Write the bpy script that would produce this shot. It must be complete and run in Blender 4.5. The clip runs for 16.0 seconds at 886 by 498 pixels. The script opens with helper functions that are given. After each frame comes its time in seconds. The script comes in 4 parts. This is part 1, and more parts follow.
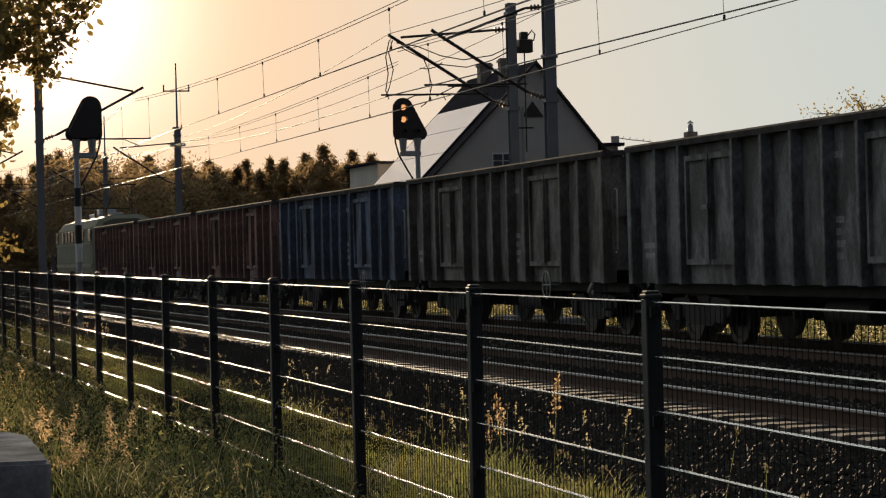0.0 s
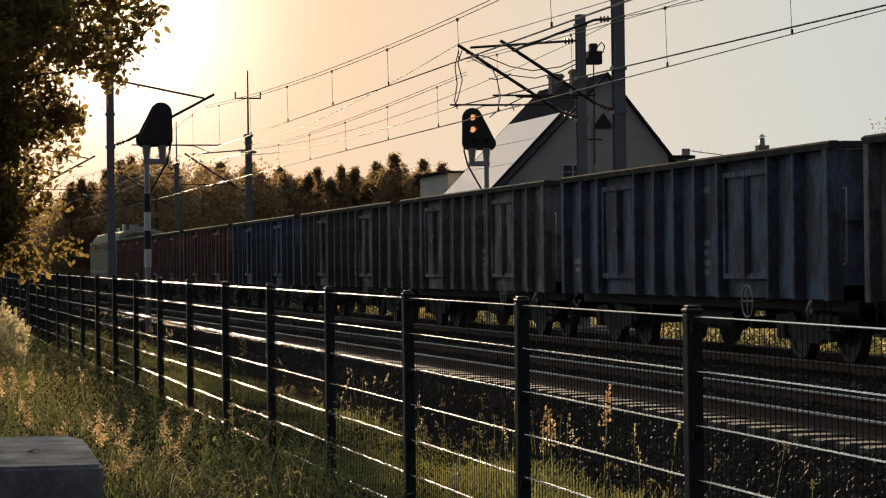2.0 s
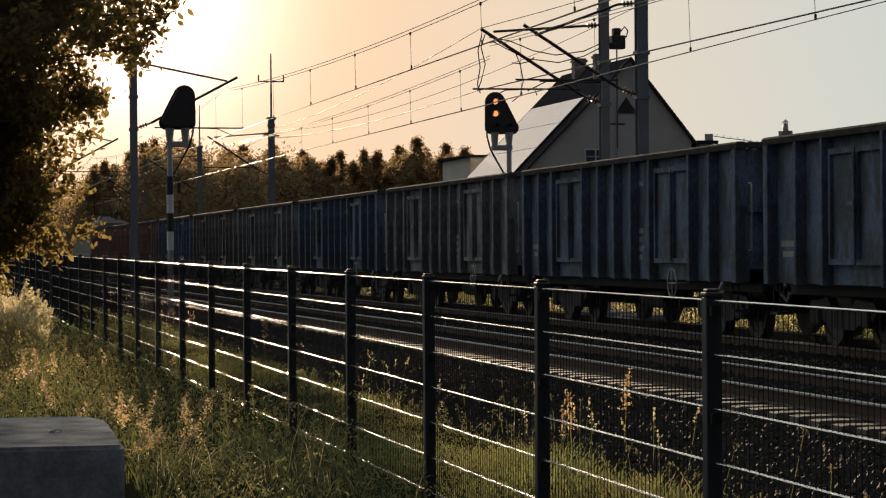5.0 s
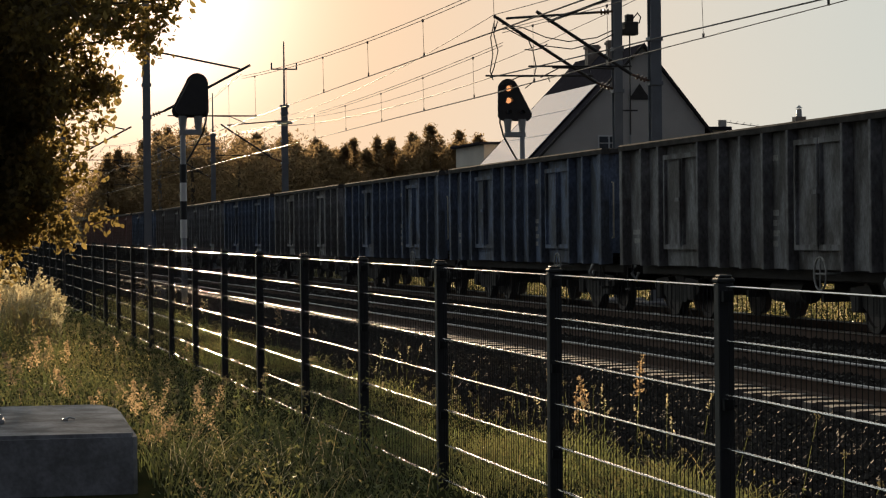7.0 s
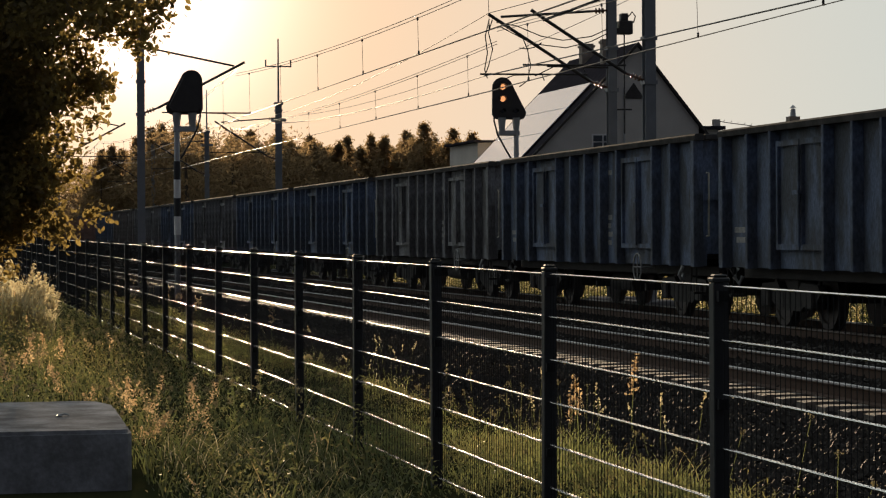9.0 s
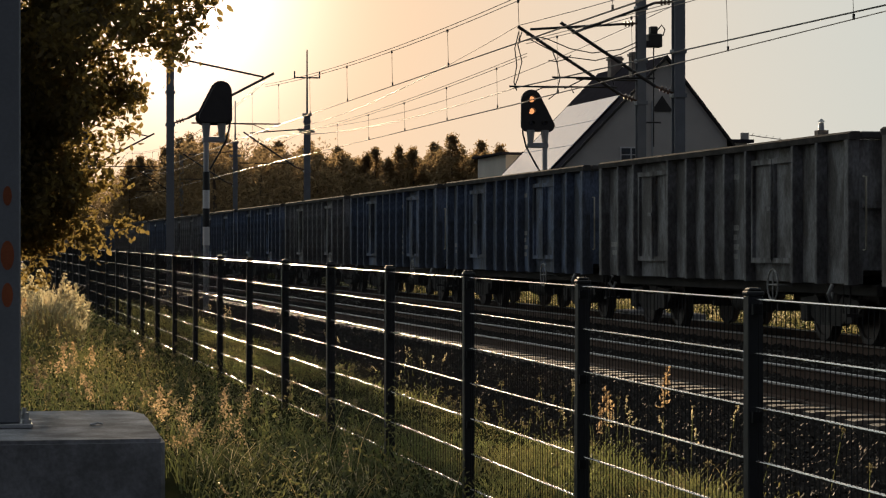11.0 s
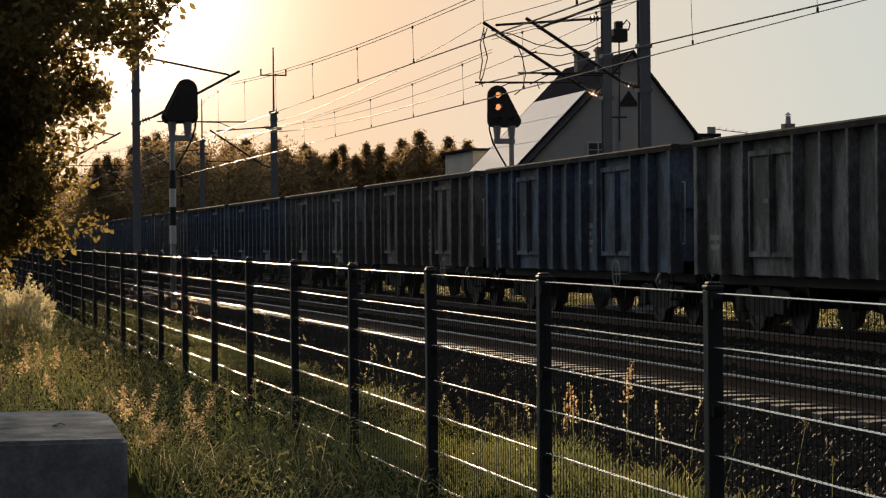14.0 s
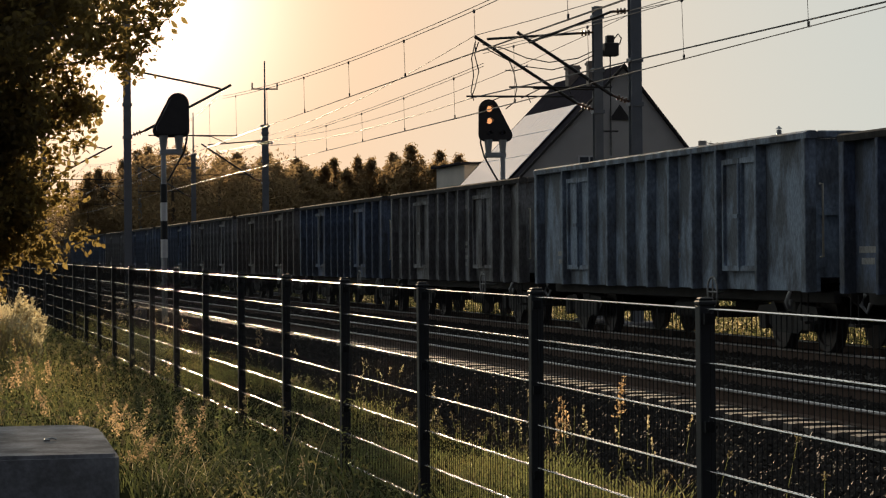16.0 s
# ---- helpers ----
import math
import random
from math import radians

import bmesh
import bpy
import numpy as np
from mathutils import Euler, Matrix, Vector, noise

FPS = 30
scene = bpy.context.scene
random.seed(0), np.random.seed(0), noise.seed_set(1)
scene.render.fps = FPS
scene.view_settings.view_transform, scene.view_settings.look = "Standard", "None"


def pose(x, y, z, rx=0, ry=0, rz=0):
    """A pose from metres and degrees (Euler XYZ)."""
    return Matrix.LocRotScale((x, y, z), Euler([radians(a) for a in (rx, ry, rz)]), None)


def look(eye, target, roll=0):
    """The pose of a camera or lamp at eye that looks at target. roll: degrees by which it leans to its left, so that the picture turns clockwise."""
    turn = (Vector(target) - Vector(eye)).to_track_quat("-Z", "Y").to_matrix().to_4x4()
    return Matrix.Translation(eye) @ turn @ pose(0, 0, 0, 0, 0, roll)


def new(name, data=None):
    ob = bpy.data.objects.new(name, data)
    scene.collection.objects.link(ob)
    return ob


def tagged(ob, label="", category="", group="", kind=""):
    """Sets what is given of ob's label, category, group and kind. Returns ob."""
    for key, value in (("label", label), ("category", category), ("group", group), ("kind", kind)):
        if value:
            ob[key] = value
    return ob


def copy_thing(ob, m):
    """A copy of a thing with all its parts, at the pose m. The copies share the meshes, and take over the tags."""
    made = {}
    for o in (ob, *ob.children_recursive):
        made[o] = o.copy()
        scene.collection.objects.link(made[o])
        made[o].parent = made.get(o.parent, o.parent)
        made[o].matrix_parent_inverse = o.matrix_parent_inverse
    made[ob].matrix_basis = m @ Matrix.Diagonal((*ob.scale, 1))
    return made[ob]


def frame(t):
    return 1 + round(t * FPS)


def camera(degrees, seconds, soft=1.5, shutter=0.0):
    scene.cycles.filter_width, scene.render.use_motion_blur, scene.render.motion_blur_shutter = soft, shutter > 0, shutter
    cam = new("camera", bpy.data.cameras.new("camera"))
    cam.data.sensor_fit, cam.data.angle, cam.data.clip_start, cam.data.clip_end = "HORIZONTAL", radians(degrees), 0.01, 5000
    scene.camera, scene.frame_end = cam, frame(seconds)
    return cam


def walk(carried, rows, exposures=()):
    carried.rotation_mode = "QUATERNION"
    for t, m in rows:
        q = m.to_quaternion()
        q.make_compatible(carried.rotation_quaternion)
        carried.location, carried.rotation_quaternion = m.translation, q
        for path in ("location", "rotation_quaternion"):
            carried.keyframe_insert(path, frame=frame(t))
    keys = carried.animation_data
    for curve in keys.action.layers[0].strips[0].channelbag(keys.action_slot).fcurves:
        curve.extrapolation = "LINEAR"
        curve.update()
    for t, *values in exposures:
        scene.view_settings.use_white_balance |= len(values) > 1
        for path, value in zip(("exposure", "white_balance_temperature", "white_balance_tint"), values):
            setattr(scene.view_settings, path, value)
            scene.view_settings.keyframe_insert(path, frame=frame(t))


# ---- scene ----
cam = camera(20.4, 16.0, soft=1.2)
PATH = [
    (0, (0.264, 0.601, 1.48), (0.77, 2.537, 1.485), -1.5),
    (0.5, (0.306, 0.595, 1.481), (0.787, 2.536, 1.486), -1.3),
    (1, (0.355, 0.551, 1.48), (0.809, 2.499, 1.484), -1.1),
    (1.5, (0.369, 0.54, 1.479), (0.82, 2.489, 1.487), -1.0),
    (2, (0.349, 0.515, 1.485), (0.799, 2.464, 1.499), -0.7),
    (2.5, (0.341, 0.488, 1.488), (0.788, 2.438, 1.508), -0.6),
    (3, (0.334, 0.47, 1.486), (0.776, 2.421, 1.509), -0.6),
    (3.5, (0.341, 0.489, 1.481), (0.781, 2.44, 1.505), -0.5),
    (4, (0.343, 0.485, 1.48), (0.781, 2.436, 1.496), -0.5),
    (6.5, (0.364, 0.491, 1.477), (0.784, 2.446, 1.471), -0.4),
    (7, (0.364, 0.501, 1.477), (0.785, 2.456, 1.468), -0.6),
    (7.5, (0.358, 0.497, 1.477), (0.781, 2.451, 1.465), -0.4),
    (8, (0.354, 0.485, 1.477), (0.778, 2.44, 1.464), -0.4),
    (10.5, (0.328, 0.494, 1.48), (0.757, 2.448, 1.477), -0.2),
    (11, (0.304, 0.437, 1.479), (0.709, 2.395, 1.478), -0.0),
    (11.5, (0.348, 0.498, 1.478), (0.756, 2.456, 1.477), -0.2),
    (12, (0.357, 0.479, 1.478), (0.775, 2.435, 1.475), -0.2),
    (12.5, (0.361, 0.484, 1.478), (0.781, 2.44, 1.473), -0.3),
    (13, (0.361, 0.471, 1.479), (0.783, 2.426, 1.474), -0.4),
    (13.5, (0.357, 0.476, 1.478), (0.781, 2.43, 1.473), -0.4),
    (14, (0.351, 0.468, 1.479), (0.781, 2.422, 1.475), -0.5),
    (14.5, (0.35, 0.478, 1.479), (0.781, 2.431, 1.476), -0.6),
    (15, (0.341, 0.46, 1.48), (0.775, 2.412, 1.479), -0.5),
    (15.5, (0.335, 0.436, 1.485), (0.771, 2.388, 1.49), -0.5),
    (16, (0.346, 0.465, 1.486), (0.783, 2.417, 1.493), -0.5),
]
walk(cam, [(t, look(eye, target, roll)) for t, eye, target, roll in PATH],
     exposures=[(0, 0.5, 6500, 14), (16, 0.5, 6500, 14)])

# ---- world, sun and exposure ----
SUN_AZ, SUN_EL = 5.1, 6.1          # degrees right of the track's direction, above the horizon
world = bpy.data.worlds.new("evening_sky")
scene.world = world
world.use_nodes = True
wn = world.node_tree.nodes
sky = wn.new("ShaderNodeTexSky")
sky.sky_type, sky.sun_disc = "NISHITA", False
sky.sun_elevation, sky.sun_rotation = radians(SUN_EL), radians(SUN_AZ)
sky.air_density, sky.dust_density, sky.ozone_density, sky.altitude = 1.0, 1.3, 1.8, 100
wn["Background"].inputs["Strength"].default_value = 0.05
wl = world.node_tree.links


def blended(kind, a, colour):
    """a times, or plus, a colour."""
    m = wn.new("ShaderNodeMix")
    m.data_type, m.blend_type, m.clamp_result = "RGBA", kind, False
    m.inputs["Factor"].default_value = 1.0
    for key, v in (("A", a), ("B", colour)):
        if isinstance(v, tuple):
            m.inputs[key].default_value = (*v, 1)
        else:
            wl.new(v, m.inputs[key])
    return m.outputs["Result"]


# hazy evening air: it scatters sunlight forward, in an aureole that fades away from the sun
where = wn.new("ShaderNodeTexCoord")
toward = wn.new("ShaderNodeVectorMath")
toward.operation = "DOT_PRODUCT"
toward.inputs[1].default_value = Vector((math.sin(radians(SUN_AZ)), math.cos(radians(SUN_AZ)), math.tan(radians(SUN_EL)))).normalized()
wl.new(where.outputs["Generated"], toward.inputs[0])
front = wn.new("ShaderNodeMath")
front.operation = "MAXIMUM"
front.inputs[1].default_value = 0.0
wl.new(toward.outputs["Value"], front.inputs[0])


def lobe(power):
    """1 toward the sun, falling off the faster the higher the power."""
    p = wn.new("ShaderNodeMath")
    p.operation = "POWER"
    p.inputs[1].default_value = power
    wl.new(front.outputs[0], p.inputs[0])
    return p.outputs[0]


# the whole sky fades from the sun's side to the side behind the camera
half = wn.new("ShaderNodeMath")
half.operation = "MULTIPLY_ADD"
half.inputs[1].default_value = half.inputs[2].default_value = 0.5
wl.new(toward.outputs["Value"], half.inputs[0])
fade = wn.new("ShaderNodeMath")
fade.operation = "POWER"
fade.inputs[1].default_value = 1.5
wl.new(half.outputs[0], fade.inputs[0])
light_of_sky = blended("ADD", blended("MULTIPLY", sky.outputs[0], (0.05, 0.05, 0.05)), (0.9, 1.0, 1.4))
light_of_sky = blended("ADD", light_of_sky, blended("MULTIPLY", fade.outputs[0], (7.1, 8.0, 7.1)))
warm = wn.new("ShaderNodeMix")
warm.data_type = "RGBA"
warm.inputs["B"].default_value = (15.1, 9.8, 5.5, 1)
wl.new(lobe(58), warm.inputs["Factor"])
wl.new(light_of_sky, warm.inputs["A"])
light_of_sky = blended("ADD", warm.outputs["Result"], blended("MULTIPLY", lobe(800), (26, 22, 19)))
wl.new(light_of_sky, wn["Background"].inputs[0])
sun_data = bpy.data.lights.new("sun", "SUN")
sun_data.energy, sun_data.angle, sun_data.color = 5.0, radians(0.6), (1.0, 0.76, 0.47)
sun = new("sun", sun_data)
sun.matrix_world = look((0, 0, 0), (-math.sin(radians(SUN_AZ)), -math.cos(radians(SUN_AZ)), -math.tan(radians(SUN_EL))))

# ---- materials ----


def material(name, color, rough=0.7, metal=0.0, vary=0.25, scale=6.0, bump=0.15, fine=60.0, second=None, spec=0.5,
             stretch=(1, 1, 1), thin=0.0, emit=None, per_object=0.0, tight=0.165, passes=1.8):
    """A surface with two scales of colour variation and a fine relief."""
    m = bpy.data.materials.new(name)
    m.use_nodes = True
    n, ln = m.node_tree.nodes, m.node_tree.links
    b = n["Principled BSDF"]
    b.inputs["Roughness"].default_value, b.inputs["Metallic"].default_value = rough, metal
    b.inputs["Specular IOR Level"].default_value = spec
    co = n.new("ShaderNodeTexCoord")
    mp = n.new("ShaderNodeMapping")
    mp.inputs["Scale"].default_value = stretch
    ln.new(co.outputs["Object"], mp.inputs[0])
    big = n.new("ShaderNodeTexNoise")
    big.inputs["Scale"].default_value, big.inputs["Detail"].default_value = scale, 5.0
    ln.new(mp.outputs[0], big.inputs["Vector"])
    small = n.new("ShaderNodeTexNoise")
    small.inputs["Scale"].default_value, small.inputs["Detail"].default_value = fine, 3.0
    ln.new(mp.outputs[0], small.inputs["Vector"])
    ramp = n.new("ShaderNodeValToRGB")
    ramp.color_ramp.elements[0].position, ramp.color_ramp.elements[1].position = 0.515 - tight, 0.515 + tight
    lo = second or tuple(c * (1 - vary) for c in color)
    ramp.color_ramp.elements[0].color, ramp.color_ramp.elements[1].color = (*lo, 1), (*color, 1)
    ln.new(big.outputs["Fac"], ramp.inputs[0])
    hsv = n.new("ShaderNodeHueSaturation")
    ln.new(ramp.outputs[0], hsv.inputs["Color"])
    mr = n.new("ShaderNodeMapRange")
    mr.inputs["To Min"].default_value, mr.inputs["To Max"].default_value = 1 - vary, 1 + vary
    ln.new(small.outputs["Fac"], mr.inputs["Value"])
    val = mr.outputs[0]
    if per_object:
        info = n.new("ShaderNodeObjectInfo")
        m2 = n.new("ShaderNodeMapRange")
        m2.inputs["To Min"].default_value, m2.inputs["To Max"].default_value = 1 - per_object, 1 + per_object
        ln.new(info.outputs["Random"], m2.inputs["Value"])
        mul = n.new("ShaderNodeMath")
        mul.operation = "MULTIPLY"
        ln.new(mr.outputs[0], mul.inputs[0])
        ln.new(m2.outputs[0], mul.inputs[1])
        val = mul.outputs[0]
    ln.new(val, hsv.inputs["Value"])
    ln.new(hsv.outputs[0], b.inputs["Base Color"])
    if bump:
        bp = n.new("ShaderNodeBump")
        bp.inputs["Strength"].default_value, bp.inputs["Distance"].default_value = bump, 0.01
        ln.new(small.outputs["Fac"], bp.inputs["Height"])
        ln.new(bp.outputs[0], b.inputs["Normal"])
    if thin:
        tr = n.new("ShaderNodeBsdfTranslucent")
        gain = n.new("ShaderNodeMix")
        gain.data_type, gain.blend_type = "RGBA", "MULTIPLY"
        gain.clamp_result = False
        gain.inputs["Factor"].default_value = 1.0
        gain.inputs["B"].default_value = (passes, passes, passes * 0.83, 1)          # leaves pass more light than they send back
        ln.new(hsv.outputs[0], gain.inputs["A"])
        ln.new(gain.outputs["Result"], tr.inputs["Color"])
        mix = n.new("ShaderNodeMixShader")
        mix.inputs[0].default_value = thin
        ln.new(b.outputs[0], mix.inputs[1])
        ln.new(tr.outputs[0], mix.inputs[2])
        ln.new(mix.outputs[0], n["Material Output"].inputs["Surface"])
    if emit:
        b.inputs["Emission Color"].default_value = (*emit[:3], 1)
        b.inputs["Emission Strength"].default_value = emit[3]
    return m


M = dict(
    soil=material("soil_under_grass", (0.035, 0.034, 0.018), 1.0, spec=0.0, scale=1.5, fine=25, bump=0.12, second=(0.03, 0.035, 0.015)),
    ballast=material("dirty_ballast", (0.05, 0.043, 0.037), 0.9, scale=3, fine=28, bump=1.0, vary=0.45, second=(0.03, 0.026, 0.022)),
    stone=material("ballast_stone", (0.042, 0.036, 0.031), 0.8, spec=0.12, scale=9, fine=60, bump=0.4, vary=0.4),
    sleeper=material("concrete_sleeper", (0.19, 0.165, 0.14), 0.75, scale=4, fine=60, bump=0.3, per_object=0.15),
    rail_side=material("rusty_rail", (0.10, 0.055, 0.035), 0.75, metal=0.3, scale=5, fine=80),
    rail_top=material("polished_rail_head", (0.66, 0.64, 0.61), 0.30, metal=1.0, vary=0.08, scale=2, bump=0.03),
    fence=material("dark_powder_coat", (0.014, 0.0155, 0.018), 0.5, vary=0.15, scale=9, bump=0.04),
    # wires of the dark fence: their glint is put in as near-white metal
    wire=material("fence_wire_glint", (0.88, 0.88, 0.88), 0.25, metal=1.0, spec=0.8, vary=0.1, scale=9, bump=0.0),
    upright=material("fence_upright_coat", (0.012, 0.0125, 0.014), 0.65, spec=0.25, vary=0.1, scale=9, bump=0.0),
    concrete=material("weathered_concrete", (0.36, 0.365, 0.385), 1.0, spec=0.0, scale=3.5, fine=38, bump=0.35, vary=0.4, second=(0.17, 0.168, 0.17)),
    galv=material("galvanised_steel", (0.42, 0.43, 0.44), 0.5, metal=0.6, scale=5, fine=50, vary=0.12, bump=0.08),
    steel=material("painted_mast_steel", (0.20, 0.215, 0.235), 0.55, metal=0.2, scale=3, fine=40, vary=0.15, bump=0.1),
    tube=material("dark_cantilever_tube", (0.05, 0.045, 0.042), 0.5, metal=0.4, scale=8, bump=0.05),
    copper=material("oxidised_contact_wire", (0.12, 0.09, 0.068), 0.42, metal=0.6, scale=3, bump=0.0),
    ceramic=material("glazed_insulator", (0.16, 0.09, 0.06), 0.2, scale=8, bump=0.0),
    white=material("white_paint", (0.75, 0.74, 0.71), 0.55, scale=4, vary=0.1, bump=0.05),
    black=material("black_paint", (0.02, 0.02, 0.02), 0.55, scale=6, vary=0.2, bump=0.1),
    signal=material("signal_housing_black", (0.035, 0.03, 0.028), 0.5, scale=5, vary=0.25, bump=0.1),
    lamp=material("lit_amber_lens", (0.9, 0.5, 0.15), 0.3, emit=(1.0, 0.42, 0.16, 0.7), bump=0),
    lens_off=material("dark_lens", (0.02, 0.02, 0.025), 0.08, bump=0),
    plaster=material("grey_house_plaster", (0.60, 0.56, 0.51), 0.9, scale=0.8, fine=20, vary=0.12, bump=0.3),
    tiles=material("dark_roof_tiles", (0.050, 0.046, 0.055), 1.0, spec=0.0, scale=2.5, fine=30, vary=0.3, bump=0.4),
    trimwood=material("dark_barge_board", (0.045, 0.038, 0.034), 0.65, scale=4, bump=0.2),
    # dark panels in truth: the sky's reflection is put into this pale blue
    panel=material("solar_glass_sky_sheen", (0.62, 0.70, 0.84), 0.16, metal=0.55, spec=1.0, scale=1.5, vary=0.08, bump=0.0),
    alu=material("aluminium_frame", (0.6, 0.6, 0.6), 0.4, metal=0.9, scale=4, bump=0.05),
    brick=material("chimney_brick", (0.36, 0.30, 0.25), 0.9, scale=5, fine=30, vary=0.3, bump=0.5),
    glass=material("window_glass", (0.05, 0.06, 0.07), 0.12, spec=0.5, bump=0),
    bark=material("bark", (0.09, 0.07, 0.055), 0.95, scale=6, fine=50, vary=0.35, bump=0.9, stretch=(3, 3, 0.6)),
    leaf=material("oak_leaf", (0.115, 0.085, 0.034), 0.55, scale=1.2, fine=9, vary=0.35, bump=0.0, thin=0.65, passes=2.8),
    # both far foliages are lightened and browned: sunlit haze put into the colour
    needle=material("hazy_conifer_needles", (0.15, 0.105, 0.065), 0.75, scale=0.6, fine=5, vary=0.35, bump=0.0, thin=0.7, passes=2.6),
    hedge=material("hazy_far_foliage", (0.15, 0.105, 0.065), 0.75, scale=0.4, fine=4, vary=0.4, bump=0.0, thin=0.7, passes=2.6),
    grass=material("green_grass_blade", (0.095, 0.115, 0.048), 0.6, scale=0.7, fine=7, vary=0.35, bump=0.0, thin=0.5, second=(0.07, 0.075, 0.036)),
    # lighter copy of the meadow grass: the strip's sunlight is put into its colour
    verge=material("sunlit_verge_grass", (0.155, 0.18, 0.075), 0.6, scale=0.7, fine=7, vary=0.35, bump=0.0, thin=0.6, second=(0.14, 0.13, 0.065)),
    rim=material("grimy_wagon_rim", (0.10, 0.095, 0.09), 0.95, spec=0.05, scale=3, fine=25, vary=0.4, bump=0.3),
    weed=material("weed_leaf", (0.10, 0.115, 0.055), 0.5, scale=0.9, fine=8, vary=0.35, bump=0.0, thin=0.5, second=(0.12, 0.10, 0.045)),
    dry=material("dry_grass_stalk", (0.40, 0.31, 0.17), 0.65, scale=0.9, fine=8, vary=0.3, bump=0.0, thin=0.5),
    plume=material("feathery_seed_head", (0.46, 0.33, 0.22), 0.8, scale=2, fine=12, vary=0.3, bump=0.0, thin=0.55),
    tuft=material("pale_reed_grass", (0.52, 0.45, 0.33), 0.7, scale=2, fine=12, vary=0.25, bump=0.0, thin=0.5),
    seed=material("brown_seed_ball", (0.22, 0.19, 0.12), 0.8, scale=20, bump=0.2, thin=0.3),
    wheel=material("wheel_steel", (0.07, 0.055, 0.05), 0.6, metal=0.5, scale=6, vary=0.3),
    under=material("grimy_underframe", (0.035, 0.03, 0.027), 0.8, scale=3, vary=0.4, bump=0.3),
    coal=material("coal_load", (0.02, 0.02, 0.021), 0.6, scale=4, fine=20, vary=0.4, bump=1.0),
    marking=material("worn_white_stencil", (0.42, 0.42, 0.40), 0.8, scale=14, vary=0.4, bump=0.0),
    handle=material("worn_white_handrail", (0.66, 0.63, 0.52), 0.6, scale=8, bump=0.05),
    loco=material("loco_sage_paint", (0.17, 0.17, 0.125), 0.7, spec=0.2, scale=1.2, fine=20, vary=0.12, bump=0.05),
    loco_pale=material("loco_cream_paint", (0.22, 0.205, 0.15), 0.7, scale=1.2, fine=20, vary=0.1, bump=0.05),
    rust=material("graffiti_rust_red", (0.35, 0.09, 0.03), 0.8, scale=6, vary=0.3, bump=0.1),
)
WAGON_PAINT = [
    material("wagon_paint_" + n, c, 0.72, scale=2.6, fine=30, vary=0.7, bump=0.8, second=s, stretch=(1, 1, 0.5), tight=0.08, spec=0.3)
    for n, c, s in (
        ("grey_green", (0.232, 0.237, 0.245), (0.103, 0.100, 0.098)),
        ("blue", (0.128, 0.168, 0.250), (0.072, 0.083, 0.101)),
        ("brown", (0.288, 0.162, 0.138), (0.132, 0.084, 0.072)),
        ("light_grey", (0.270, 0.340, 0.430), (0.130, 0.150, 0.175)),
        ("brown_grey", (0.208, 0.196, 0.187), (0.098, 0.087, 0.080)),
    )]

# ---- mesh helpers ----


def part(name, bm, mat, parent=None, label="", smooth=False):
    """Links a bmesh as one mesh object, under a thing or part where one is given."""
    me = bpy.data.meshes.new(name)
    bm.to_mesh(me)
    bm.free()
    for m in (mat if isinstance(mat, (list, tuple)) else [mat]):
        me.materials.append(m)
    if smooth:
        for p in me.polygons:
            p.use_smooth = True
    ob = new(name, me)
    if parent is not None:
        ob.parent = parent
    if label:
        ob["label"] = label
    return ob


def empty(name, m=None):
    ob = new(name)
    ob.empty_display_size = 0.3
    if m is not None:
        ob.matrix_basis = m
    return ob


def box(bm, x0, x1, y0, y1, z0, z1, bevel=0.0, mat=0):
    v = [bm.verts.new(p) for p in ((x0, y0, z0), (x1, y0, z0), (x1, y1, z0), (x0, y1, z0), (x0, y0, z1), (x1, y0, z1), (x1, y1, z1), (x0, y1, z1))]
    fs = [bm.faces.new([v[i] for i in f]) for f in ((3, 2, 1, 0), (4, 5, 6, 7), (0, 1, 5, 4), (1, 2, 6, 5), (2, 3, 7, 6), (3, 0, 4, 7))]
    for f in fs:
        f.material_index = mat
    if bevel:
        bmesh.ops.bevel(bm, geom=list({e for f in fs for e in f.edges}), offset=bevel, segments=1, affect="EDGES")
    return bm


def boxes(*rows, bevel=0.0):
    bm = bmesh.new()
    for r in rows:
        box(bm, *r, bevel=bevel)
    return bm


def rod(bm, a, b, r0, r1=None, n=8, caps=True):
    """A round bar from a to b."""
    a, b = Vector(a), Vector(b)
    r1 = r0 if r1 is None else r1
    q = (b - a).to_track_quat("Z", "Y").to_matrix()
    ring = [[bm.verts.new(p + q @ Vector((r * math.cos(k * math.tau / n), r * math.sin(k * math.tau / n), 0))) for k in range(n)]
            for p, r in ((a, r0), (b, r1))]
    for k in range(n):
        f = bm.faces.new((ring[0][k], ring[0][(k + 1) % n], ring[1][(k + 1) % n], ring[1][k]))
        f.smooth = True
    if caps:
        bm.faces.new([bm.verts.new(v.co) for v in ring[0][::-1]])
        bm.faces.new([bm.verts.new(v.co) for v in ring[1]])
    return bm


def tube(bm, points, r, n=6):
    """A bent round bar through points."""
    pts = [Vector(p) for p in points]
    rings = []
    for i, p in enumerate(pts):
        d = (pts[min(i + 1, len(pts) - 1)] - pts[max(i - 1, 0)]).normalized()
        side = d.cross(Vector((0.13, 0.21, 0.97))).normalized()
        up = side.cross(d)
        rr = r[i] if isinstance(r, (list, tuple)) else r
        rings.append([bm.verts.new(p + side * rr * math.cos(k * math.tau / n) + up * rr * math.sin(k * math.tau / n)) for k in range(n)])
    for a, b in zip(rings, rings[1:]):
        for k in range(n):
            f = bm.faces.new((a[k], a[(k + 1) % n], b[(k + 1) % n], b[k]))
            f.smooth = True
    bm.faces.new([bm.verts.new(v.co) for v in rings[0][::-1]])
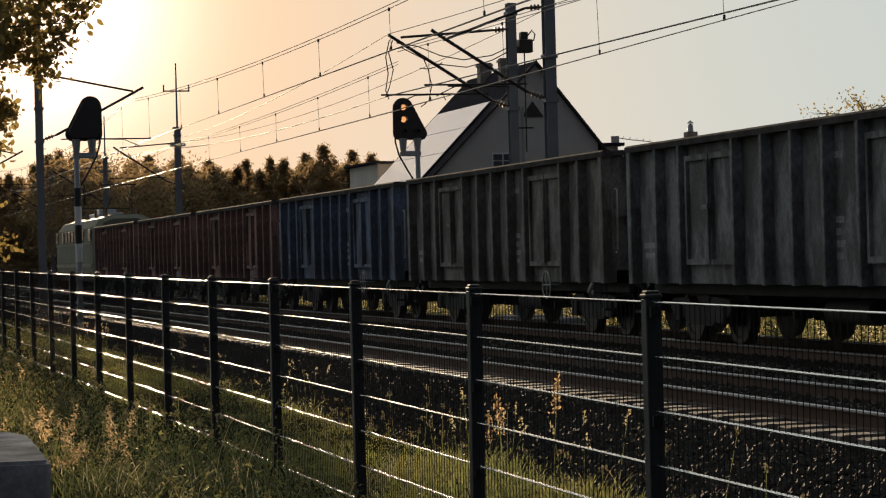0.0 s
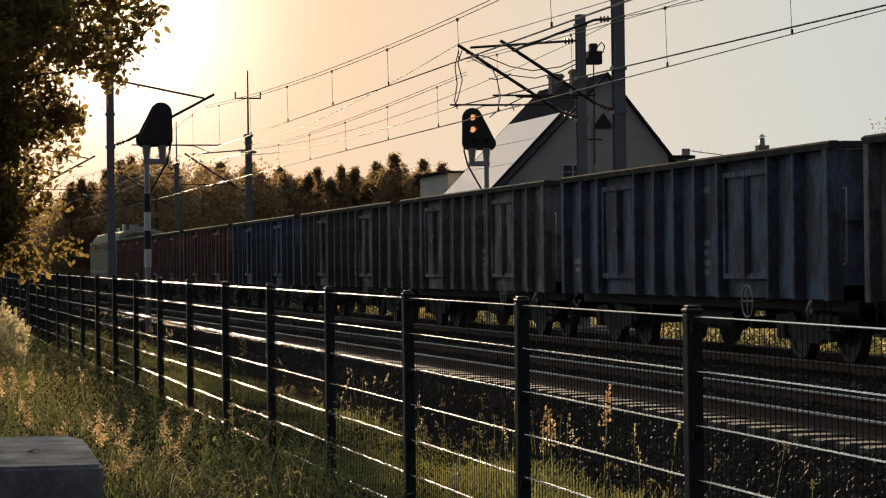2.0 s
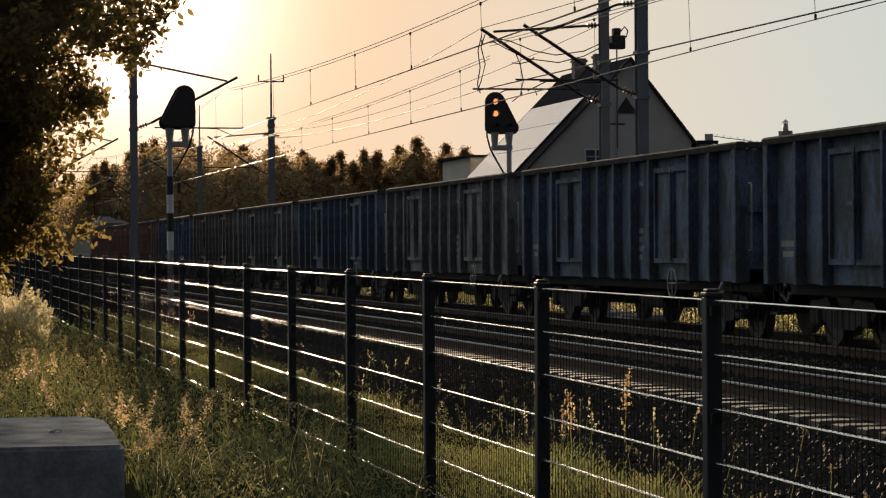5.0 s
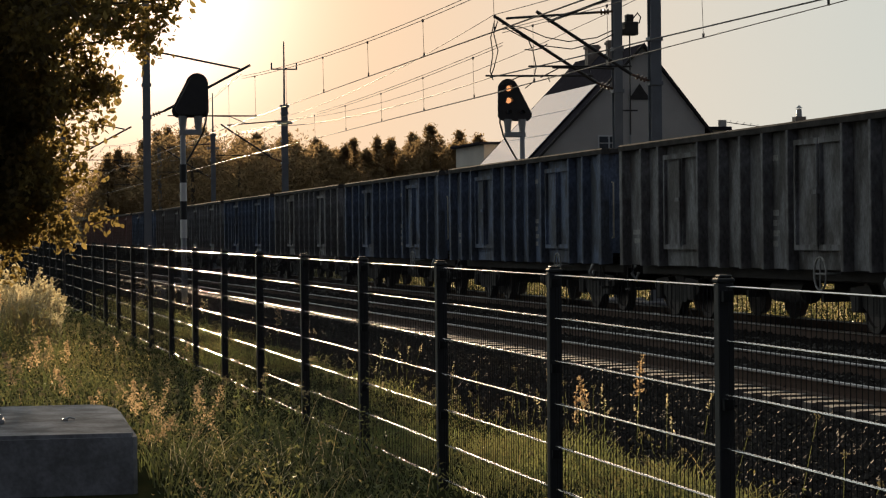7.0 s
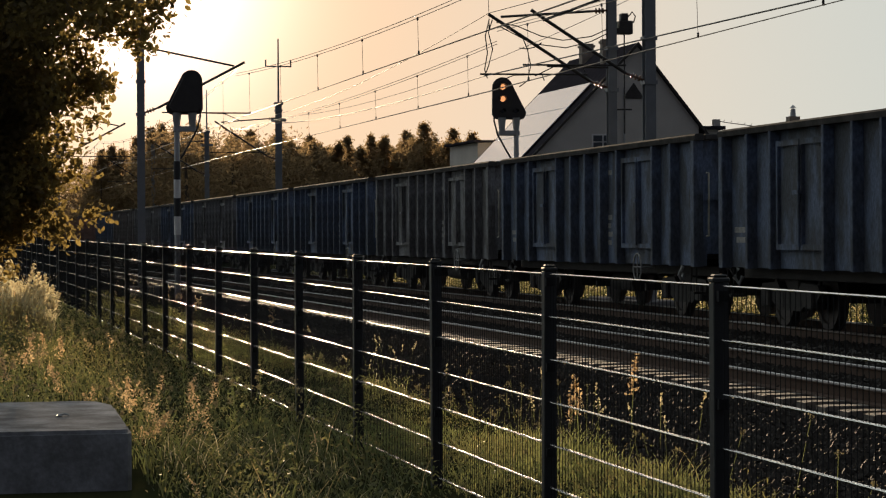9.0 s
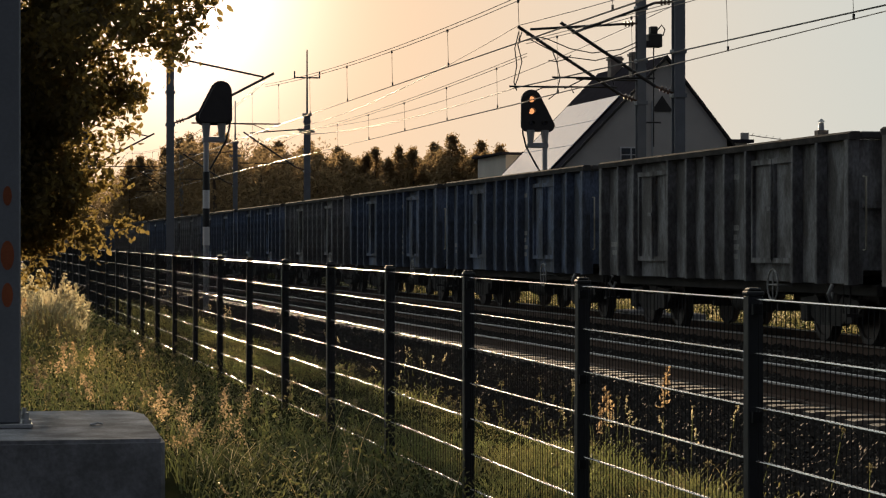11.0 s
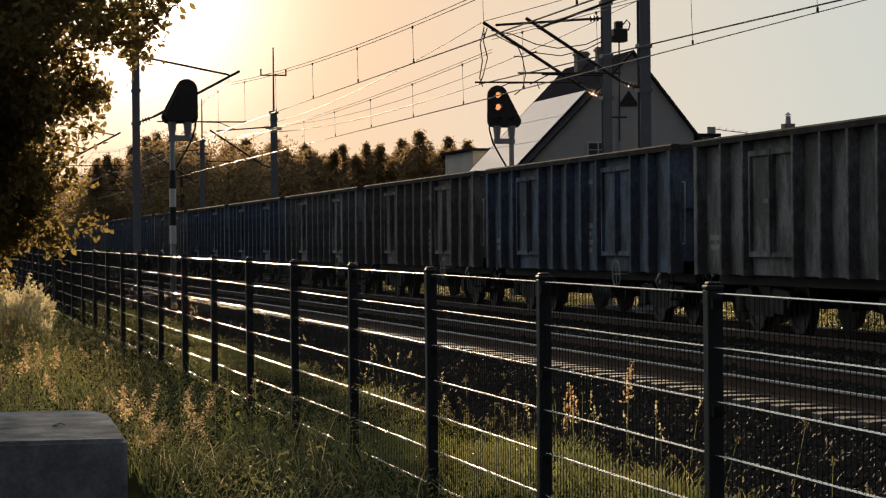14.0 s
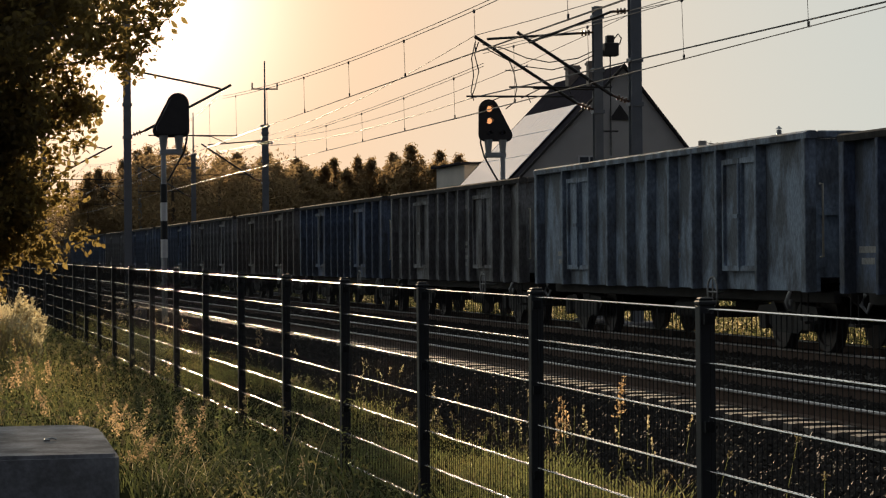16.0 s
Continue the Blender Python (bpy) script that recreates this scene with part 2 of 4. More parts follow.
    bm.faces.new([bm.verts.new(v.co) for v in rings[-1]])
    return bm


def prism(bm, outline, axis, lo, hi, mat=0):
    """An outline of two coordinates drawn out along axis 0, 1 or 2 from lo to hi."""
    def at(p, d):
        c = list(p)
        c.insert(axis, d)
        return c
    a = [bm.verts.new(at(p, lo)) for p in outline]
    b = [bm.verts.new(at(p, hi)) for p in outline]
    fs = [bm.faces.new(a[::-1]), bm.faces.new(b)]
    for k in range(len(a)):
        fs.append(bm.faces.new((a[k], a[(k + 1) % len(a)], b[(k + 1) % len(a)], b[k])))
    for f in fs:
        f.material_index = mat
    bmesh.ops.recalc_face_normals(bm, faces=fs)
    return bm


def soup(name, verts, faces, mat, parent=None, label="", mats=None):
    """One mesh from computed vertices and faces."""
    me = bpy.data.meshes.new(name)
    me.from_pydata(verts, [], faces)
    for m in (mat if isinstance(mat, (list, tuple)) else [mat]):
        me.materials.append(m)
    if mats is not None:
        me.polygons.foreach_set("material_index", np.asarray(mats, dtype=np.int32))
    ob = new(name, me)
    if parent is not None:
        ob.parent = parent
    if label:
        ob["label"] = label
    return ob


def template(name, bm, mat):
    """A mesh to be shared by many alike pieces."""
    me = bpy.data.meshes.new(name)
    bm.to_mesh(me)
    bm.free()
    me.materials.append(mat)
    return me


def piece(name, me, parent, m):
    o = new(name, me)
    o.parent, o.matrix_basis = parent, m
    return o


# ---- ground ----
FENCE_X, FENCE_Y0, FENCE_STEP, RISE = 3.3, 9.2, 2.5, 0.004
NEAR_TRACK, FAR_TRACK, RAIL_Z, GAUGE, FAR_UP = 10.45, 14.0, -0.05, 1.435, 0.15


def ground_z(x, y):
    """Height of the ground: a verge that rises slowly along the line, and the ballast bed."""
    verge = 0.02 + RISE * max(min(y - 9.2, 60), -15)
    bed = -0.31
    if x < 4.6:
        z = verge
    elif x < 6.2:
        z = verge + (-0.40 - verge) * (x - 4.6) / 1.6
    elif x < 8.6:
        z = -0.40 + 0.09 * (x - 6.2) / 2.4
    elif x < 9.62:
        z = bed
    elif x < 9.72:
        z = bed + 0.11 * (x - 9.62) / 0.1
    elif x < 11.8:
        z = bed + 0.11
    elif x < 12.6:
        z = bed + 0.11 + FAR_UP * (x - 11.8) / 0.8
    elif x < 15.2:
        z = bed + 0.11 + FAR_UP
    elif x < 16.0:
        z = bed + FAR_UP
    elif x < 18.0:
        z = bed + FAR_UP - 0.14 * (x - 16)
    else:
        z = -0.44
    return z


def build_ground():
    xs = [-4000, -800, -200, -60, -20, -8, -3, 0, 2, 3.3, 4.2, 4.6, 5.0, 5.6, 6.2, 7.4, 8.6, 9.62, 9.72, 11.8, 12.6, 15.2, 15.3, 16, 17, 18, 24, 60, 200, 800, 4000]
    ys = [-2000, -300, -60, -20, -6, 0, 5, 9.2, 15, 25, 40, 55, 69.2, 90, 130, 200, 400, 900, 2500, 4800]
    verts = [(x, y, ground_z(x, y)) for y in ys for x in xs]
    faces, mats = [], []
    for j in range(len(ys) - 1):
        for i in range(len(xs) - 1):
            k = j * len(xs) + i
            faces.append((k, k + 1, k + 1 + len(xs), k + len(xs)))
            mats.append(1 if 5.0 <= (xs[i] + xs[i + 1]) / 2 <= 17 else 0)
    ob = soup("ground", verts, faces, [M["soil"], M["ballast"]], mats=mats)
    tagged(ob, "dark soil verge and dirty grey track ballast", "ground", kind="structure")


build_ground()


def build_track(cx, name, label, up=0.0):
    """Two rails on concrete sleepers."""
    base = tagged(empty(name, pose(cx, 0, up)), label, "railway track", kind="structure")
    prof = [(-0.075, -0.17), (0.075, -0.17), (0.07, -0.155), (0.012, -0.14), (0.012, -0.045), (0.036, -0.035), (0.036, -0.006),
            (-0.036, -0.006), (-0.036, -0.035), (-0.012, -0.045), (-0.012, -0.14), (-0.07, -0.155)]
    for s in (-1, 1):
        c = s * (GAUGE / 2 + 0.036)
        bm = prism(bmesh.new(), [(c + x, RAIL_Z + z) for x, z in prof], 1, -20, 900)
        rail = part("rail", bm, M["rail_side"], base)
        crown = [(-0.0375, -0.026), (-0.0375, -0.014), (-0.034, -0.006), (-0.025, -0.002), (-0.01, 0.0), (0.01, 0.0), (0.025, -0.002), (0.034, -0.006), (0.0375, -0.014), (0.0375, -0.026)]
        bm = prism(bmesh.new(), [(c + x, RAIL_Z + z) for x, z in crown], 1, -20, 900)
        part("rail_head", bm, M["rail_top"], rail, "worn shiny running surface", smooth=True)
    bm = bmesh.new()
    prism(bm, [(-1.3, -0.30), (1.3, -0.30), (1.3, -0.225), (1.24, -0.215), (-1.24, -0.215), (-1.3, -0.225)], 1, -0.13, 0.13)
    first = part("sleeper", bm, M["sleeper"], base)
    first.location = (0, 15, 0)
    for k in range(1, 240):
        o = new("sleeper", first.data)
        o.parent = base
        o.location = (random.uniform(-0.015, 0.015), 15 + 0.6 * k, random.uniform(-0.008, 0.004))
    return base


build_track(NEAR_TRACK, "track_near", "polished steel rails on pale concrete sleepers in ballast")
build_track(FAR_TRACK, "track_far", "steel rails on concrete sleepers under the freight train", FAR_UP)


def build_stones():
    """Loose ballast: many angular stones, each with its own edges."""
    rng = np.random.default_rng(21)
    px, py, pz, sz = [], [], [], []
    for n, x0, x1, y0, y1, s in ((60000, 5.0, 9.2, 13, 48, 0.038), (26000, 5.0, 9.6, 48, 110, 0.06), (30000, 9.2, 13.2, 20, 70, 0.045), (9000, 9.2, 13.2, 70, 140, 0.075)):
        x = rng.uniform(x0, x1, n)
        y = rng.uniform(y0, y1, n)
        px.append(x), py.append(y), sz.append(s * rng.uniform(0.6, 1.45, n))
    x, y, s = np.concatenate(px), np.concatenate(py), np.concatenate(sz)
    z = np.array([ground_z(a, c) for a, c in zip(x, y)]) + s * np.where((x > 9.6) & (x < 15), rng.uniform(-0.5, 0.15, len(s)), rng.uniform(-0.1, 0.5, len(s)))
    base = np.array([(1, 0, 0.1), (0.1, 1, -0.1), (-1, 0.15, 0), (0, -1, 0.1), (0.2, 0.1, 0.8), (-0.1, 0, -0.8)])
    n = len(x)
    v = base[None] * rng.uniform(0.55, 1.2, (n, 6, 3))
    a = rng.uniform(0, math.tau, n)
    ca, sa = np.cos(a)[:, None], np.sin(a)[:, None]
    v = np.stack([v[..., 0] * ca - v[..., 1] * sa, v[..., 0] * sa + v[..., 1] * ca, v[..., 2]], -1) * s[:, None, None]
    tilt = rng.uniform(-0.5, 0.5, n)[:, None]
    v[..., 2] += v[..., 0] * tilt
    v += np.stack([x, y, z], -1)[:, None]
    tri = np.array([(0, 1, 4), (1, 2, 4), (2, 3, 4), (3, 0, 4), (1, 0, 5), (2, 1, 5), (3, 2, 5), (0, 3, 5)])
    f = (np.arange(n)[:, None, None] * 6 + tri[None]).reshape(-1, 3)
    ob = soup("ballast_stones", v.reshape(-1, 3).tolist(), f.tolist(), M["stone"])
    tagged(ob, "loose dark crushed stone ballast along the tracks", "ballast", kind="stuff")


build_stones()

# ---- fence ----


def build_fence(name, y0, count, lift, label):
    base = tagged(empty(name, pose(FENCE_X, 0, 0)), label, "fence")
    bm = boxes((-0.03, 0.03, -0.03, 0.03, -0.45, 1.30), bevel=0.004)
    cap = boxes((-0.034, 0.034, -0.034, 0.034, 1.30, 1.318), (-0.026, 0.026, -0.026, 0.026, 1.318, 1.33), bevel=0.005)
    post_me, cap_me = template("post", bm, M["fence"]), template("cap", cap, M["fence"])
    bm = bmesh.new()
    for i in range(7):
        z = 1.287 - 0.2 * i
        for dx in (-0.0065, 0.0065):
            rod(bm, (dx, 0.03, z), (dx, FENCE_STEP - 0.03, z), 0.0032, n=8)
    for k in range(49):
        rod(bm, (0, 0.05 + 0.05 * k, 0.075), (0, 0.05 + 0.05 * k, 1.286), 0.0018, n=5)
    for s in (0.02, FENCE_STEP - 0.02):
        for z in (1.25, 0.85, 0.45):
            box(bm, -0.02, 0.02, s - 0.03, s + 0.03, z - 0.02, z + 0.02)
    # level wires get the bright glint metal, all else the dark coat
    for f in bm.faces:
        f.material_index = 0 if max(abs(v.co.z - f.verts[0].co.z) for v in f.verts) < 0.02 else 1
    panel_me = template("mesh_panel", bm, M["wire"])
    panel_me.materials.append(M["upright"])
    for k in range(count + 1):
        y = y0 + FENCE_STEP * k
        z = RISE * (y - FENCE_Y0) + lift
        p = new("post", post_me)
        p.parent, p.matrix_basis = base, pose(0, y, z, random.uniform(-0.3, 0.3), random.uniform(-0.3, 0.3), random.uniform(-1, 1))
        c = new("cap", cap_me)
        c.parent = p
        if k < count:
            q = new("mesh_panel", panel_me)
            q.parent = base
            q.matrix_basis = pose(0, y, z, math.degrees(math.atan(RISE)), 0, 0)
    return base


build_fence("fence", FENCE_Y0 - 3 * FENCE_STEP, 19, 0.0, "dark anthracite welded wire mesh fence with square posts")
build_fence("fence", FENCE_Y0 + 16.25 * FENCE_STEP, 14, 0.06, "dark wire mesh fence, a slightly higher run further on")

# ---- mast foundation beside the fence ----


def build_near_mast():
    base = tagged(empty("overhead_line_mast", pose(0.62, 15.75, 0.013)), "grey steel overhead line mast bolted on a concrete block", "mast")
    bm = prism(bmesh.new(), [(-0.96, -1.22), (0.955, -1.22), (0.98, -1.19), (1.055, 0.9), (0.98, 1.28), (0.9, 1.36), (-0.96, 1.36)], 2, -0.6, 0.375)
    bmesh.ops.bevel(bm, geom=[e for e in bm.edges if min(v.co.z for v in e.verts) > 0.3], offset=0.022, segments=2, affect="EDGES")
    part("foundation_block", bm, M["concrete"], base, "weathered grey concrete block")
    part("base_plate", boxes((-0.27, 0.27, -0.27, 0.27, 0.377, 0.402), bevel=0.004), M["galv"], base)
    bm = boxes((-0.2, 0.2, -0.2, 0.2, 0.40, 9.4), bevel=0.012)
    col = part("column", bm, M["steel"], base)
    for z, r in ((1.78, 0.06), (1.42, 0.09), (1.18, 0.075)):
        pts = [(0.12 + 0.45 * r * math.cos(a), z + r * math.sin(a)) for a in [k * math.tau / 14 for k in range(14)]]
        part("paint_mark", prism(bmesh.new(), pts, 1, -0.2035, -0.2005), M["rust"], col, "faded red spray paint mark")
    for sx in (-1, 1):
        for sy in (-1, 1):
            bm = rod(bmesh.new(), (sx * 0.235, sy * 0.235, 0.40), (sx * 0.235, sy * 0.235, 0.47), 0.014, n=8)
            rod(bm, (sx * 0.235, sy * 0.235, 0.402), (sx * 0.235, sy * 0.235, 0.43), 0.027, n=6)
            part("anchor_bolt", bm, M["galv"], base)
    bm = bmesh.new()
    box(bm, 0.62, 0.66, -0.10, -0.07, 0.377, 0.386, bevel=0.003)
    tube(bm, [(0.63, -0.085, 0.382), (0.67, -0.08, 0.392), (0.70, -0.075, 0.383)], 0.006, n=6)
    part("earth_clamp", bm, M["galv"], base)
    return base


build_near_mast()

# ---- freight train ----
TRAIN_V, TRAIN_A, WAGON_L, GAP0 = 10.62, 0.07, 14.04, 36.87
TOP, SILL = 3.07, 0.95
moving = []


def turned(bm, profile, n=28):
    """A shape turned about the x axis: rows of x and radius."""
    rings = [[bm.verts.new((x, r * math.cos(k * math.tau / n), r * math.sin(k * math.tau / n))) for k in range(n)] for x, r in profile]
    for a, c in zip(rings, rings[1:]):
        for k in range(n):
            bm.faces.new((a[k], c[k], c[(k + 1) % n], a[(k + 1) % n]))
    bm.faces.new(rings[0])
    bm.faces.new(rings[-1][::-1])
    bmesh.ops.recalc_face_normals(bm, faces=bm.faces)
    return bm


def wheelset(parent, y):
    half = [(0.0, 0.08), (0.64, 0.08), (0.665, 0.12), (0.675, 0.36), (0.675, 0.485), (0.70, 0.485), (0.705, 0.458), (0.81, 0.45), (0.81, 0.37), (0.785, 0.35), (0.775, 0.15), (0.83, 0.13), (0.83, 0.075), (0.98, 0.07)]
    prof = [(-x, r) for x, r in half[:0:-1]] + half[1:]
    w = part("wheelset", turned(bmesh.new(), prof), M["wheel"], parent)
    w.location = (0, y, RAIL_Z + 0.455 + FAR_UP - 0.12)
    return w


def bogie(parent, y):
    b = part("bogie", bmesh.new(), M["under"], parent)
    bm = bmesh.new()
    for s in (-1, 1):
        x = s * 1.0
        prism(bm, [(-1.25, 0.50), (-1.15, 0.62), (-0.5, 0.66), (-0.35, 0.52), (0.35, 0.52), (0.5, 0.66), (1.15, 0.62), (1.25, 0.50), (1.1, 0.38), (0.72, 0.36), (0.45, 0.24), (-0.45, 0.24), (-0.72, 0.36), (-1.1, 0.38)], 0, x - 0.06, x + 0.06)
        for d in (-0.9, 0.9):
            box(bm, x - 0.11, x + 0.11, d - 0.15, d + 0.15, 0.28, 0.54, bevel=0.02)
        for d in (-0.25, 0, 0.25):
            rod(bm, (x, d, 0.28), (x, d, 0.55), 0.075, n=10)
    box(bm, -1.0, 1.0, -0.22, 0.22, 0.45, 0.72, bevel=0.03)
    bm.to_mesh(b.data)
    bm.free()
    b.location = (0, y, 0.12)
    for d in (-0.9, 0.9):
        wheelset(b, d)
    return b


def build_wagon(paint, kind_label, TOP=TOP, H=6.42, door=(2.13, 4.07), stations=(0, 1.0, 2.05, 4.15, 5.15)):
    """An open high-sided bogie wagon; H: half the length of its body, 0.6 m short of its buffers."""
    base = tagged(empty("freight_wagon"), kind_label, "freight wagon", group="wagons of the freight train")
    x = 1.31
    bm = bmesh.new()
    for s in (-1, 1):
        box(bm, s * x - 0.03 if s > 0 else -x - 0.03, s * x + 0.03 if s > 0 else -x + 0.03, -H, H, SILL + 0.03, TOP - 0.11)
    for s in (-1, 1):
        box(bm, -x + 0.031, x - 0.031, s * (H - 0.03) - 0.03, s * (H - 0.03) + 0.03, SILL + 0.22, TOP - 0.11)
    part("side_wall", bm, paint, base)
    bm = bmesh.new()
    for s in (-1, 1):
        prism(bm, [(s * 1.33, TOP - 0.11), (s * 1.49, TOP - 0.11), (s * 1.50, TOP - 0.03), (s * 1.46, TOP), (s * 1.35, TOP), (s * 1.33, TOP - 0.03)], 1, -H - 0.04, H + 0.04)
        box(bm, -1.329, 1.329, s * H - 0.07, s * H + 0.05, TOP - 0.108, TOP - 0.004, bevel=0.02)
    part("top_rail", bm, paint if H > 7 else M["rim"], base)
    for e in (-1, 1):
        for px in (-0.75, 0, 0.75):
            part("end_post", boxes((px - 0.06, px + 0.06, min(e * (H + 0.002), e * (H + 0.10)), max(e * (H + 0.002), e * (H + 0.10)), SILL + 0.05, TOP - 0.12)), paint, base)
        part("end_beam", boxes((-1.3, 1.3, min(e * (H + 0.002), e * (H + 0.07)), max(e * (H + 0.002), e * (H + 0.07)), 2.02, 2.12)), paint, base)
    bm = bmesh.new()
    for s in (-1, 1):
        box(bm, 0.98 if s > 0 else -1.08, 1.08 if s > 0 else -0.98, -H, H, SILL - 0.14, SILL + 0.026, bevel=0.012)
        box(bm, -0.975, 0.975, s * H - 0.16, s * H + 0.06, SILL - 0.05, SILL + 0.215, bevel=0.012)
    box(bm, -0.18, 0.18, -H + 0.17, H - 0.17, SILL - 0.22, SILL + 0.1)
    # underframe black here stands in for the shade below the overhanging body
    part("sole_bar", bm, M["under"], base, "sole bar, darkened for the shade under the body")
    part("floor", boxes((-1.275, 1.275, -H + 0.1, H - 0.1, SILL + 0.2, SILL + 0.26)), M["under"], base)
    # side posts stand between door pairs
    spots = sorted({k * y for y in (*stations, H - 0.09) for k in (-1, 1)})
    post_me = None
    for s in (-1, 1):
        for y in spots:
            w = 0.11 if abs(y) < H - 0.2 else 0.2
            if post_me is None or w == 0.2:
                bm = bmesh.new()
                prism(bm, [(0.0, -w / 2), (0.145, -w / 2 + 0.012), (0.155, -w / 2 + 0.025), (0.155, w / 2 - 0.025), (0.145, w / 2 - 0.012), (0.0, w / 2)], 2, SILL + 0.02, TOP - 0.112)
                o = part("side_post", bm, paint, base)
                if w == 0.11:
                    post_me = o.data
            else:
                o = new("side_post", post_me)
                o.parent = base
            o.matrix_basis = pose(s * 1.342, y, 0, 0, 0, 0 if s > 0 else 180)
    for y0, y1 in ((-door[1], -door[0]), door):
        for s in (-1, 1):
            for h in (0, 1):
                a = y0 + (y1 - y0) * h / 2 + 0.02
                b = y0 + (y1 - y0) * (h + 1) / 2 - 0.02
                lo, hi = (1.342, 1.38) if s > 0 else (-1.38, -1.342)
                bm = boxes((lo, hi, a, b, SILL + 0.30, TOP - 0.26))
                e = 0.05 * s
                for r in ((a, a + 0.07, SILL + 0.30, TOP - 0.26), (b - 0.07, b, SILL + 0.30, TOP - 0.26), (a + 0.071, b - 0.071, SILL + 0.30, SILL + 0.38), (a + 0.071, b - 0.071, TOP - 0.34, TOP - 0.26)):
                    xx = sorted((s * 1.3805, s * 1.3805 + e))
                    box(bm, xx[0], xx[1], *r)
                d = part("side_door", bm, paint, base)
                if h == 0:
                    bm = rod(bmesh.new(), (s * 1.455, b - 0.03, SILL + 0.35), (s * 1.455, b - 0.03, TOP - 0.35), 0.022, n=6)
                    box(bm, min(s * 1.44, s * 1.50), max(s * 1.44, s * 1.50), b - 0.1, b + 0.12, SILL + 1.08, SILL + 1.14)
                    part("locking_bar", bm, paint, d)
    for s in (-1, 1):
        for e in (-1, 1):
            bm = tube(bmesh.new(), [(s * 1.3, e * (H + 0.06), SILL + 0.5), (s * 1.3, e * (H + 0.16), SILL + 0.5), (s * 1.3, e * (H + 0.16), SILL + 1.5), (s * 1.3, e * (H + 0.06), SILL + 1.5)], 0.016)
            part("handrail", bm, M["handle"], base, "pale worn grab rail")
            bm = bmesh.new()
            box(bm, s * 1.33 - 0.12, s * 1.33 + 0.12, e * (H - 0.3) - 0.14, e * (H - 0.3) + 0.14, SILL - 0.42, SILL - 0.38)
            for d in (-0.13, 0.13):
                rod(bm, (s * 1.4, e * (H - 0.3) + d, SILL - 0.4), (s * 1.4, e * (H - 0.3) + d, SILL), 0.015, n=6)
            part("shunter_step", bm, M["under"], base)
            bm = rod(bmesh.new(), (s * 0.875, e * (H + 0.06), 1.0), (s * 0.875, e * (H + 0.4), 1.0), 0.09, n=12)
            rod(bm, (s * 0.875, e * (H + 0.4), 1.0), (s * 0.875, e * (H + 0.58), 1.0), 0.06, n=12)
            rod(bm, (s * 0.875, e * (H + 0.56), 1.0), (s * 0.875, e * (H + 0.6), 1.0), 0.24, n=20)
            part("buffer", bm, M["under"], base)
            bm = tube(bmesh.new(), [(s * 1.44, e * (H - 0.75), SILL + 0.02), (s * 1.5, e * (H - 0.75), SILL - 0.12), (s * 1.44, e * (H - 0.8), SILL - 0.22), (s * 1.4, e * (H - 0.83), SILL - 0.1)], 0.03)
            part("tow_hook", bm, M["marking"], base, "pale painted tow hook")
    for e in (-1, 1):
        rod_bm = rod(bmesh.new(), (0, e * H, 0.95), (0, e * (H + 0.55), 0.93), 0.05, n=8)
        part("coupling", rod_bm, M["under"], base)
        bogie(base, e * (H - 1.9))
    bm = bmesh.new()
    for k in range(20):
        a0, a1 = k * math.tau / 20, (k + 1) * math.tau / 20
        rod(bm, (-1.5, -3.35 + 0.23 * math.cos(a0), SILL - 0.02 + 0.23 * math.sin(a0)), (-1.5, -3.35 + 0.23 * math.cos(a1), SILL - 0.02 + 0.23 * math.sin(a1)), 0.016, n=5)
    rod(bm, (-1.5, -3.35, SILL - 0.24), (-1.5, -3.35, SILL + 0.2), 0.012, n=5)
    rod(bm, (-1.5, -3.57, SILL - 0.02), (-1.5, -3.13, SILL - 0.02), 0.012, n=5)
    rod(bm, (-1.5, -3.35, SILL - 0.02), (-1.2, -3.35, SILL - 0.02), 0.02, n=6)
    part("brake_wheel", bm, M["marking"], base, "pale spoked hand brake wheel")
    for k, (yy, zz, n) in enumerate(((-1.0, 1.75, 4), (-1.0, 2.55, 1), (5.8, 1.5, 2))):
        for j in range(n):
            xx = -1.3405
            w = (0.30, 0.22, 0.33, 0.26)[j % 4]
            part("stencil_bar", boxes((xx - 0.003, xx, yy - w, yy + w, zz - 0.15 * j, zz - 0.15 * j + 0.085)), M["marking"], base, "worn white stencilled marking")
    bm = bmesh.new()
    rod(bm, (-0.7, -0.9, 0.62), (-0.7, 0.5, 0.62), 0.17, n=12)
    part("brake_cylinder", rod(bmesh.new(), (0.6, 0.3, 0.66), (0.6, 1.2, 0.66), 0.14, n=12), M["under"], base)
    part("brake_reservoir", bm, M["under"], base)
    part("brake_rigging", boxes((-0.05, 0.05, -3.2, 3.2, 0.52, 0.58), (-0.8, 0.8, 1.6, 1.7, 0.5, 0.6), (-0.9, 0.9, -1.9, -1.8, 0.5, 0.62)), M["under"], base)
    # load, a low uneven heap under the rim
    rng = random.Random(len(moving) + 5)
    nx, ny = 8, 40
    vs = [(-1.33 + 2.66 * i / nx, -H + 0.1 + (2 * H - 0.2) * j / ny, 2.35 + 0.25 * math.sin(math.pi * i / nx) + rng.uniform(-0.06, 0.06)) for j in range(ny + 1) for i in range(nx + 1)]
    fs = [(j * (nx + 1) + i, j * (nx + 1) + i + 1, (j + 1) * (nx + 1) + i + 1, (j + 1) * (nx + 1) + i) for j in range(ny) for i in range(nx)]
    soup("load", vs, fs, M["coal"], base, "dark bulk load below the rim")
    return base


